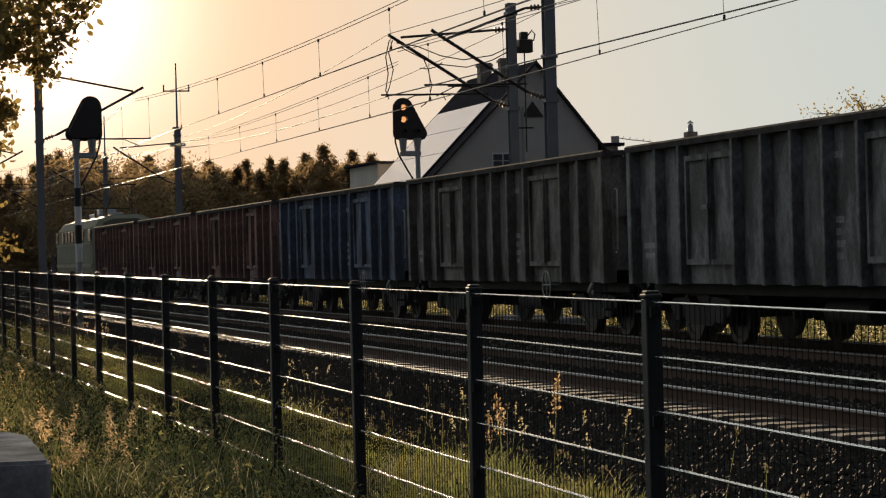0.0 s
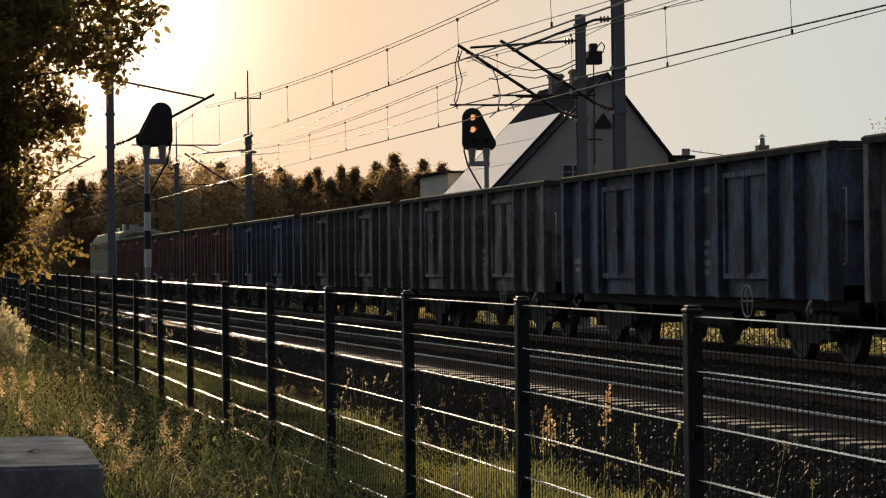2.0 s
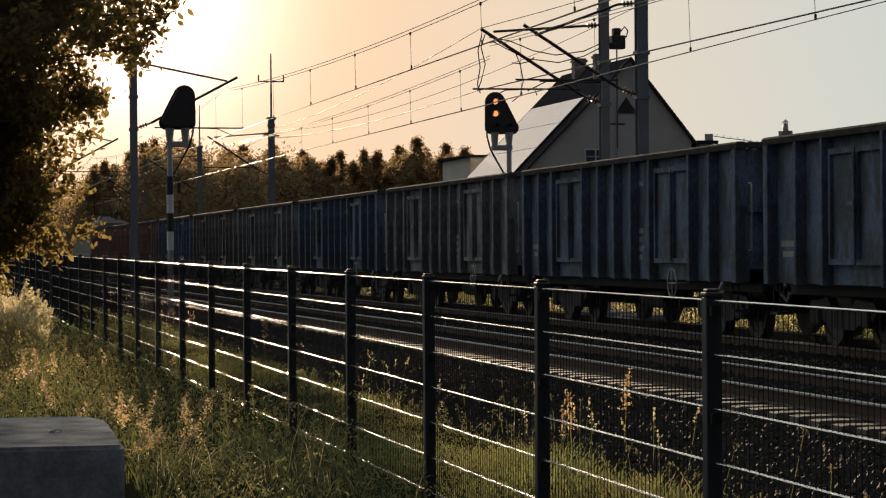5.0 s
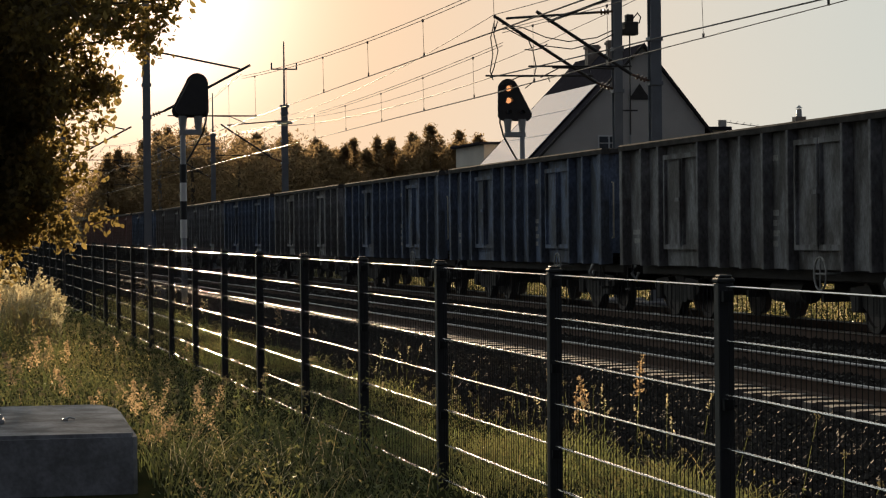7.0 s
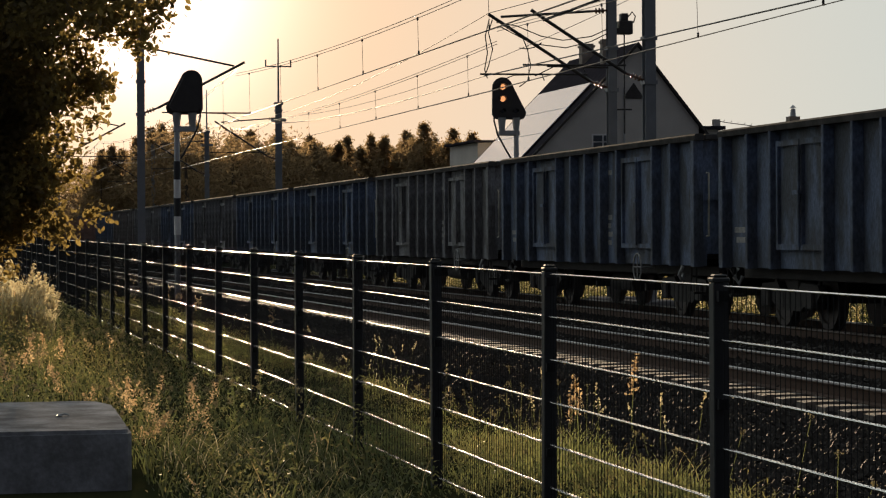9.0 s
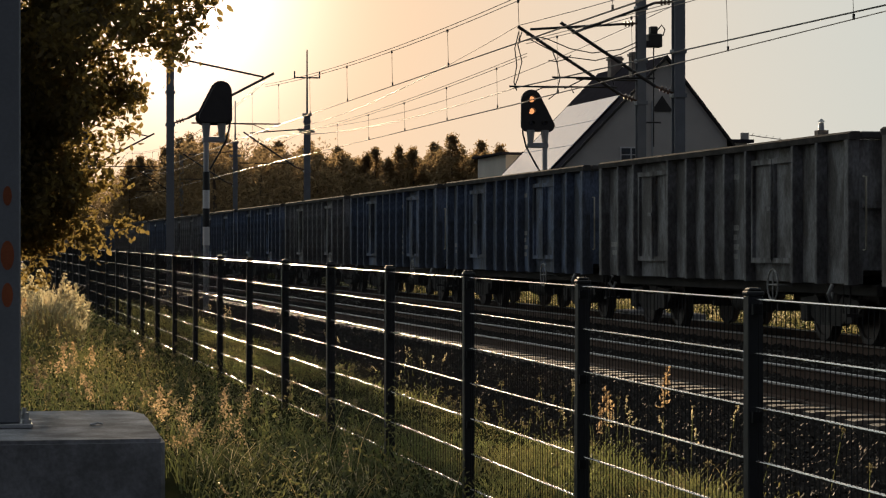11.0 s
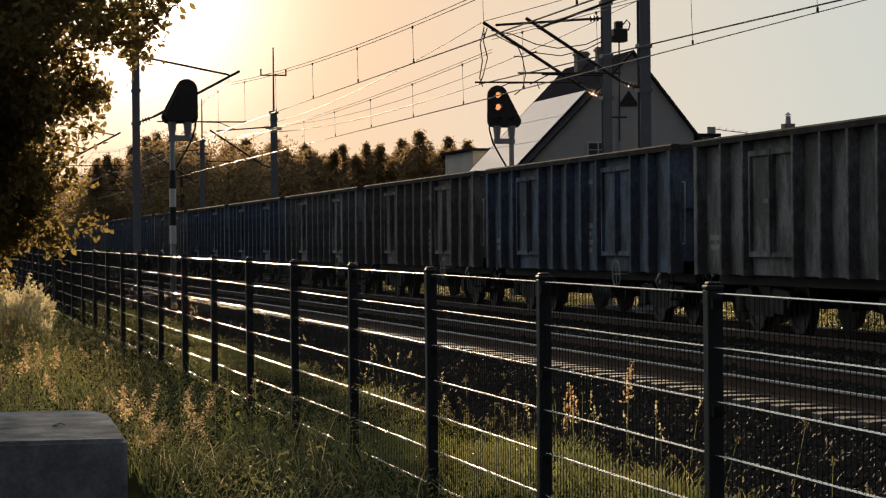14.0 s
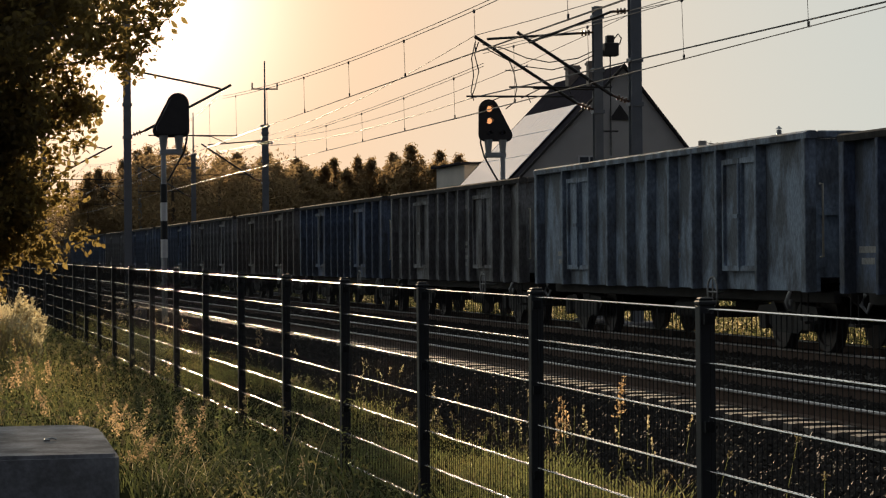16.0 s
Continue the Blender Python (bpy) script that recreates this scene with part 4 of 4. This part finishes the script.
    for k in range(9):
        x = 5.8 + 0.36 * k
        z = 7.19 - 0.14 * (x - 5.6)
        tube(bm, [(x, 4.4, z), (x + 0.1, 4.4, z + 0.12)], 0.012)
    part("barbed_line", bm, M["tube"], base)
    bm = tube(bmesh.new(), [(2.9, 2.0, 7.0), (2.9, 2.0, 7.75)], 0.02)
    for d in (-0.35, 0, 0.35):
        tube(bm, [(2.9 + d, 2.0, 7.45), (2.9 + d, 2.0, 7.75)], 0.012)
    tube(bm, [(2.5, 2.0, 7.62), (3.3, 2.0, 7.62)], 0.012)
    part("aerial", bm, M["tube"], base)
    return base


build_house()


def build_annex():
    base = tagged(empty("outbuilding", pose(31.0, 131, 0)), "low grey flat-roofed building with a small window", "building")
    part("wall", boxes((-0.2, 4.0, 0, 7, -0.5, 6.55)), M["plaster"], base)
    part("roof", boxes((-0.5, 4.2, -0.2, 7.2, 6.551, 6.68), bevel=0.02), M["tiles"], base)
    w = part("window", boxes((0.72, 1.22, -0.06, -0.002, 5.2, 6.0)), M["white"], base)
    part("pane", boxes((0.79, 1.15, -0.08, -0.061, 5.27, 5.93)), M["glass"], w)


build_annex()


def build_far_chimney():
    base = tagged(empty("far_chimney", pose(56, 150, 0)), "pale chimney with a metal cowl above a far roof", "chimney")
    part("shaft", boxes((-0.35, 0.35, -0.35, 0.35, -0.5, 9.0)), M["brick"], base)
    bm = rod(bmesh.new(), (0, 0, 9.0), (0, 0, 9.5), 0.2, 0.16, n=10)
    rod(bm, (0, 0, 9.55), (0, 0, 9.75), 0.24, 0.02, n=10)
    rod(bm, (0, 0, 9.5), (0, 0, 9.56), 0.03, n=6)
    part("cowl", bm, M["galv"], base)


build_far_chimney()

# ---- trees ----


def leaf_cloud(name, centres, mat, parent, per, size, spread, rng, shape=6):
    """Many small leaf blades scattered about given points, in one mesh."""
    c = np.repeat(np.asarray(centres, float), per, axis=0)
    n = len(c)
    pos = c + rng.normal(0, 1, (n, 3)) * spread
    u = rng.normal(0, 1, (n, 3))
    u /= np.linalg.norm(u, axis=1)[:, None]
    w = np.cross(u, rng.normal(0, 1, (n, 3)))
    w /= np.linalg.norm(w, axis=1)[:, None]
    nn = np.cross(u, w)
    s = size * rng.uniform(0.6, 1.3, n)[:, None]
    if shape == 6:
        pts = [(-0.5, 0, 0), (-0.15, 0.28, 0.05), (0.2, 0.2, 0.03), (0.5, 0, -0.06), (0.2, -0.22, 0.03), (-0.15, -0.26, 0.05)]
    else:
        pts = [(-0.5, 0, 0), (0.1, 0.16, 0.03), (0.5, 0, 0), (0.1, -0.16, 0.03)]
    k = len(pts)
    v = np.stack([pos + (u * a + w * b + nn * d) * s for a, b, d in pts], axis=1).reshape(-1, 3)
    faces = np.arange(n * k).reshape(n, k)
    return soup(name, v.tolist(), faces.tolist(), mat, parent)


def build_oak(x, y, z):
    rng = np.random.default_rng(7)
    base = tagged(empty("oak_tree", pose(x, y, z) @ Matrix.Scale(0.72, 4)), "leafy oak with drooping branches against the sun", "tree")
    bm = bmesh.new()
    tube(bm, [(0, 0, -0.3), (0.05, 0, 1.6), (-0.05, 0.1, 3.4), (0.1, 0.1, 5.6), (0, 0, 9.6)], [0.26, 0.2, 0.17, 0.12, 0.03], n=10)
    part("trunk", bm, M["bark"], base)
    centres = []
    for k in range(100):
        tip_z = 2.28 + 7.6 * (k / 100)
        reach = 1.8 + 0.3 * (tip_z - 2.28) if tip_z < 5.4 else 4.5 - 0.55 * max(0, tip_z - 7.6)
        a = k * 2.399 + rng.uniform(-0.3, 0.3)
        ln = reach * rng.uniform(0.72, 1.0)
        d = Vector((math.cos(a), math.sin(a), 0))
        z0 = max(2.18, tip_z - rng.uniform(0.2, 1.0) + 0.3)
        p = [Vector((0, 0, z0)) + d * ln * f + Vector((0, 0, (tip_z - z0) * f * f + 0.5 * f * (1 - f))) for f in (0, 0.3, 0.65, 1.0)]
        limb = tube(bmesh.new(), p, [0.05, 0.035, 0.02, 0.006], n=5)
        for f in np.linspace(0.3, 1.0, 10):
            i = min(int(f * 3), 2)
            q = p[i].lerp(p[i + 1], min(1, f * 3 - i))
            for _ in range(2):
                e = Vector(rng.normal(0, 1, 3)) * 0.30
                e.z -= 0.12
                centres.append(tuple(q + e))
                tube(limb, [q, q + e * 0.9], [0.008, 0.003], n=4)
        part("limb", limb, M["bark"], base)
    leaf_cloud("crown", centres, M["leaf"], base, 62, 0.135, 0.15, rng)
    return base


build_oak(0.86, 31.1, 0.1)


def conifer_points(rng, h, w):
    """Drooping whorls of ragged sprays, thinning to a spire."""
    cs = []
    n = int(3.0 * h)
    for k in range(n):
        f = (k + 0.5) / n
        z = h * (0.04 + 0.96 * f)
        r = w * (1 - f) ** 0.85 * rng.uniform(0.6, 1.2)
        for j in range(max(7, int(15 * (1 - f) + 5))):
            a = rng.uniform(0, math.tau)
            rr = r * rng.uniform(0.7, 1.1)
            for g in (0.35, 0.65, 1.0):
                cs.append((math.cos(a) * rr * g, math.sin(a) * rr * g, z + 0.1 * rr * g - 0.12 * rr * g * g + 0.25 * g * g + rng.uniform(-0.12, 0.12)))
    for k in range(5):
        cs.append((0, 0, h - 0.12 * k))
    return cs


def build_woods():
    rng = np.random.default_rng(3)
    kinds = []
    for i, (h, w) in enumerate(((9.5, 5.8), (10.0, 5.2), (9.0, 6.0), (9.7, 6.2))):
        base = tagged(empty("conifer", pose(36 + i * 3.4, 190 + 3 * i, -0.4)), "dark backlit spruce tree in a distant row", "tree", group="far conifers")
        part("trunk", rod(bmesh.new(), (0, 0, -0.2), (0, 0, h), 0.16, 0.02, n=7), M["bark"], base)
        leaf_cloud("crown", conifer_points(rng, h, w), M["needle"], base, 13, 0.3, 0.14, rng, shape=4)
        kinds.append(base)
    for i in range(96):
        x = 15 + 34 * ((i * 0.618) % 1)
        y = 182 + 34 * ((i * 0.37) % 1)
        s = rng.uniform(0.86, 1.05)
        c = copy_thing(kinds[i % 4], pose(x * y / 190, y, -0.4, 0, 0, rng.uniform(0, 360)))
        c.scale = (s, s, s * rng.uniform(0.9, 1.06))
    kinds2 = []
    for i in range(3):
        h, w = 9.4, 3.9
        base = tagged(empty("broadleaf_tree", pose(19 + i * 4, 168 + 6 * i, -0.4)), "dark rounded broadleaf tree in the far wood", "tree", group="far broadleaf trees")
        part("trunk", tube(bmesh.new(), [(0, 0, -0.2), (0.1, 0, h * 0.4), (0, 0.1, h * 0.8)], [0.25, 0.18, 0.06], n=7), M["bark"], base)
        cs = []
        for _ in range(300):
            v = rng.normal(0, 1, 3)
            v /= np.linalg.norm(v)
            r = rng.uniform(0.5, 1.05)
            cs.append((v[0] * w * r, v[1] * w * r, h * 0.55 + v[2] * h * 0.45 * r))
        leaf_cloud("crown", cs, M["hedge"], base, 24, 0.36, 0.38, rng, shape=4)
        kinds2.append(base)
    for i, (x, y, s) in enumerate(((12, 215, 0.9), (6, 230, 0.9), (0, 240, 0.9), (15.5, 200, .85), (3, 210, 0.8), (-6, 225, 0.9), (-3, 150, 0.75), (-8, 120, 0.8), (-5.5, 95, 0.7), (20, 230, 1), (25, 240, 1.05), (9, 260, 1), (13, 255, 0.9), (30, 240, 1), (37, 235, 0.95), (44, 240, 1), (22, 215, 0.9))):
        c = copy_thing(kinds2[i % 3], pose(x, y, -0.4, 0, 0, rng.uniform(0, 360)))
        c.scale = (s, s, s)


build_woods()


def build_far_shrub():
    rng = np.random.default_rng(12)
    base = tagged(empty("garden_tree", pose(40.9, 90, 2.1)), "thin-leaved garden tree behind the train", "tree")
    bm = tube(bmesh.new(), [(0, 0, -2.7), (0.1, 0, 2.0), (0, 0, 4.5)], [0.14, 0.1, 0.05], n=7)
    cs = []
    for k in range(26):
        a = rng.uniform(0, math.tau)
        z0 = rng.uniform(2.2, 4.6)
        tip = Vector((math.cos(a) * rng.uniform(1, 2.4), math.sin(a) * rng.uniform(1, 2.4), z0 + rng.uniform(0.3, 1.6)))
        tube(bm, [(0, 0, z0), tip * 0.5 + Vector((0, 0, z0 * 0.5 + 0.2)), tip], [0.03, 0.02, 0.006], n=4)
        for f in (0.6, 0.8, 1.0):
            cs.append(tuple(Vector((0, 0, z0)).lerp(tip, f)))
    part("trunk", bm, M["bark"], base)
    leaf_cloud("crown", cs, M["leaf"], base, 14, 0.13, 0.2, rng)


build_far_shrub()

# ---- grass and weeds ----


def swell(x, y):
    """How tall plants grow: low along the fence's foot, in uneven clumps elsewhere."""
    g = np.array([noise.noise(Vector((a * 0.55, b * 0.55, 4.4))) + 0.5 * noise.noise(Vector((a * 1.9, b * 1.9, 9.1))) for a, b in zip(x, y)])
    k = 0.8 + 1.15 * g
    low = np.clip((2.9 - x) / 1.7, 0.0, 1.0)
    near = np.clip((22 - y) / 7, 0.0, 1.0)
    k = np.where(x < 3.3, k * (0.42 + 0.5 * np.maximum(low, 0.8 * near)), k)
    return np.clip(k, 0.2, 1.6)


def open_ground(x, y):
    """True away from the concrete block and the strip before it."""
    return ~((x < 1.72) & (y < 17.2))


def blades(name, label, mat, count, area, h, width, lean, seed, keep=None, tip=0.0):
    """A stand of single bent blades."""
    rng = np.random.default_rng(seed)
    x = rng.uniform(area[0], area[1], count)
    y = area[2] + (area[3] - area[2]) * rng.uniform(0, 1, count) ** 1.25
    k = open_ground(x, y)
    if keep is not None:
        k &= keep(x, y, rng)
    x, y = x[k], y[k]
    n = len(x)
    z = np.array([ground_z(a, b) for a, b in zip(x, y)]) - 0.02
    hh = (h[0] + (h[1] - h[0]) * rng.uniform(0, 1, n) ** 1.5) * swell(x, y)
    a = rng.uniform(0, math.tau, n)
    le = lean * rng.uniform(0.2, 1.0, n) * hh
    dx, dy = np.cos(a) * le, np.sin(a) * le
    b = rng.uniform(0, math.tau, n)
    wx, wy = np.cos(b) * width / 2, np.sin(b) * width / 2
    sx = rng.uniform(0.7, 1.4, n)
    wx, wy = wx * sx, wy * sx
    P = []
    for f, wf, q in ((0, 1, 0), (0.45, 0.9, 0.25), (0.8, 0.55, 0.62), (1.0, tip, 1.0)):
        cx, cy, cz = x + dx * q, y + dy * q, z + hh * f * (1 - 0.15 * lean * f)
        P.append(np.stack([cx - wx * wf, cy - wy * wf, cz], 1))
        P.append(np.stack([cx + wx * wf, cy + wy * wf, cz], 1))
    v = np.stack(P, 1).reshape(-1, 3)
    o = np.arange(n)[:, None] * 8
    f = np.concatenate([o + np.array([[0, 1, 3, 2]]), o + np.array([[2, 3, 5, 4]]), o + np.array([[4, 5, 7, 6]])])
    ob = soup(name, v.tolist(), f.tolist(), mat)
    return tagged(ob, label, "grass", kind="stuff")


def patchy(scale, thr, sd):
    def keep(x, y, rng):
        v = np.array([noise.noise(Vector((a * scale, b * scale, sd))) for a, b in zip(x, y)])
        return v + rng.normal(0, 0.12, len(v)) > thr
    return keep


def seed_heads(name, label, mat, count, area, h, size, per, spread, seed, keep=None, stalk=None):
    """Feathery heads or small balls of many bits on thin stalks."""
    rng = np.random.default_rng(seed)
    x, y = rng.uniform(area[0], area[1], count), rng.uniform(area[2], area[3], count)
    k = open_ground(x, y)
    if keep is not None:
        k &= keep(x, y, rng)
    x, y = x[k], y[k]
    n = len(x)
    z = np.array([ground_z(a, b) for a, b in zip(x, y)])
    hh = rng.uniform(h[0], h[1], n) * np.clip(swell(x, y) + 0.15, 0.3, 1.25)
    lx, ly = rng.normal(0, 0.06, n), rng.normal(0, 0.06, n)
    top = np.stack([x + lx, y + ly, z + hh], 1)
    c = np.repeat(top, per, axis=0)
    f = rng.uniform(-1, 1, (n * per, 1))
    ax = np.repeat(np.stack([lx, ly, hh * 0.5], 1), per, axis=0)
    ax /= np.linalg.norm(ax, axis=1)[:, None]
    c = c + ax * f * spread[1] + rng.normal(0, 1, (n * per, 3)) * spread[0] * (1.1 - 0.8 * np.clip(f, 0, 1))
    u = rng.normal(0, 1, (n * per, 3))
    u /= np.linalg.norm(u, axis=1)[:, None]
    w = np.cross(u, rng.normal(0, 1, (n * per, 3)))
    w /= np.linalg.norm(w, axis=1)[:, None]
    s = size * rng.uniform(0.6, 1.4, (n * per, 1))
    v = np.stack([c - u * s, c + w * s * 0.45, c + u * s, c - w * s * 0.45], 1).reshape(-1, 3)
    faces = np.arange(n * per * 4).reshape(-1, 4).tolist()
    mats = [0] * len(faces)
    d = 0.0012
    o = len(v)
    sv = np.stack([np.stack([x - d, y, z], 1), np.stack([x + d, y, z], 1), top + [d, 0, 0], top - [d, 0, 0]], 1).reshape(-1, 3)
    faces += (o + np.arange(n * 4).reshape(-1, 4)).tolist()
    mats += [1] * n
    ob = soup(name, np.concatenate([v, sv]).tolist(), faces, [mat, stalk or M["grass"]], mats=mats)
    return tagged(ob, label, "weeds", kind="stuff")


def clutter(name, label, mat, count, area, h, size, per, seed, keep=None):
    """Low leafy weeds: short stems thick with small leaves."""
    rng = np.random.default_rng(seed)
    x, y = rng.uniform(area[0], area[1], count), rng.uniform(area[2], area[3], count)
    k = open_ground(x, y)
    if keep is not None:
        k &= keep(x, y, rng)
    x, y = x[k], y[k]
    z = np.array([ground_z(a, b) for a, b in zip(x, y)]) + h * rng.uniform(0.15, 1.0, len(x)) * swell(x, y)
    ob = leaf_cloud(name, np.stack([x, y, z], 1), mat, None, per, size, 0.07, rng, shape=4)
    return tagged(ob, label, "weeds", kind="stuff")


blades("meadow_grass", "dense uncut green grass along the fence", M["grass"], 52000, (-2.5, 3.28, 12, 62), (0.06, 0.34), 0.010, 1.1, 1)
clutter("weed_patch", "low leafy weeds among the grass", M["weed"], 15000, (-2.5, 3.25, 12.5, 48), 0.44, 0.034, 7, 31, patchy(0.6, -0.1, 1.7))
clutter("weed_patch", "dry brown leafy weeds among the grass", M["dry"], 2600, (-2.5, 2.7, 12.5, 48), 0.5, 0.022, 8, 33, patchy(0.9, 0.06, 6.7))
blades("meadow_grass", "tall dry straw-coloured grass stalks", M["dry"], 3500, (-2.5, 3.2, 12.5, 60), (0.2, 0.5), 0.005, 1.2, 2, patchy(0.7, 0.05, 3.1))
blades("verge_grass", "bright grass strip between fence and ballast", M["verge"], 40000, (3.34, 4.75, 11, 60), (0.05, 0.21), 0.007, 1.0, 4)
clutter("weed_patch", "low leafy weeds behind the fence", M["weed"], 3200, (3.4, 4.6, 11.5, 45), 0.19, 0.03, 7, 32, patchy(0.8, 0.0, 5.7))
blades("verge_grass", "dry grass stalks on the ballast edge", M["dry"], 700, (3.5, 4.9, 11, 60), (0.12, 0.28), 0.003, 1.0, 5, patchy(0.9, 0.05, 8.3))
seed_heads("wild_oat", "pale seed heads of tall dry grass behind the fence", M["tuft"], 220, (4.1, 4.9, 13, 50), (0.26, 0.44), 0.010, 18, (0.006, 0.045), 41, patchy(0.8, 0.1, 2.2))
seed_heads("wild_oat", "dry reddish grass seed heads in the meadow", M["plume"], 220, (-2.0, 2.7, 13, 45), (0.3, 0.6), 0.011, 30, (0.014, 0.07), 42, patchy(0.6, 0.1, 7.9))
seed_heads("dock_plant", "rusty brown dock seed spikes", M["plume"], 22, (0.0, 2.0, 16, 40), (0.42, 0.62), 0.014, 110, (0.022, 0.11), 43)
seed_heads("dock_plant", "rusty brown dock seed spikes at the ballast edge", M["plume"], 4, (4.0, 5.0, 11, 30), (0.34, 0.52), 0.015, 80, (0.016, 0.11), 44)
seed_heads("dock_plant", "thick golden clump of seeding weeds by the concrete block", M["plume"], 24, (1.74, 2.35, 15.2, 21), (0.22, 0.42), 0.010, 60, (0.016, 0.08), 48)
blades("meadow_grass", "pale bent grass tuft before the fence", M["tuft"], 500, (1.9, 3.0, 13.2, 17.5), (0.12, 0.34), 0.006, 1.3, 49, patchy(1.3, 0.05, 4.9))
seed_heads("seed_ball_flower", "round grey-brown seed balls on thin stalks", M["seed"], 300, (0.8, 3.0, 15, 34), (0.35, 0.6), 0.010, 26, (0.010, 0.005), 45)
seed_heads("seed_ball_flower", "round seed balls behind the fence", M["seed"], 70, (3.6, 4.8, 11, 24), (0.25, 0.45), 0.009, 26, (0.009, 0.004), 46)
blades("reed_grass", "pale sunlit tuft of reed grass", M["tuft"], 2600, (1.45, 2.35, 35, 37.5), (1.1, 2.1), 0.014, 0.7, 6)
seed_heads("reed_grass", "pale feathery heads of reed grass", M["tuft"], 90, (1.45, 2.35, 35, 37.5), (1.3, 1.8), 0.03, 40, (0.02, 0.12), 47)
blades("trackside_grass", "sunlit grass and weeds beyond the far track", M["dry"], 3500, (17.4, 25, 30, 120), (0.15, 0.6), 0.012, 0.8, 8, patchy(0.5, 0.05, 1.3))
clutter("weed_patch", "leafy weeds beyond the far track", M["weed"], 10000, (17.2, 26, 28, 130), 0.95, 0.08, 8, 35, patchy(0.5, -0.25, 2.7))
clutter("weed_patch", "pale dry weeds beyond the far track", M["tuft"], 5000, (17.2, 26, 28, 130), 0.8, 0.07, 6, 36, patchy(0.4, -0.1, 7.7))


# ---- motion ----


def gone(t):
    """How far the train has rolled by t seconds."""
    return TRAIN_V * t + TRAIN_A * t * t / 2


def motions():
    for ob, y in moving:
        walk(ob, [(t, pose(FAR_TRACK, y + gone(t), 0)) for t in range(17)])
    # wheelsets roll under the wagons that pass close by
    for ob, y in moving:
        for w in [c for c in ob.children_recursive if c.name.startswith("wheelset")]:
            rows = []
            for k in range(481):
                rows.append((k / 30, pose(0, w.location.y, w.location.z, -math.degrees(gone(k / 30) / 0.455), 0, 0)))
            walk(w, rows)


motions()
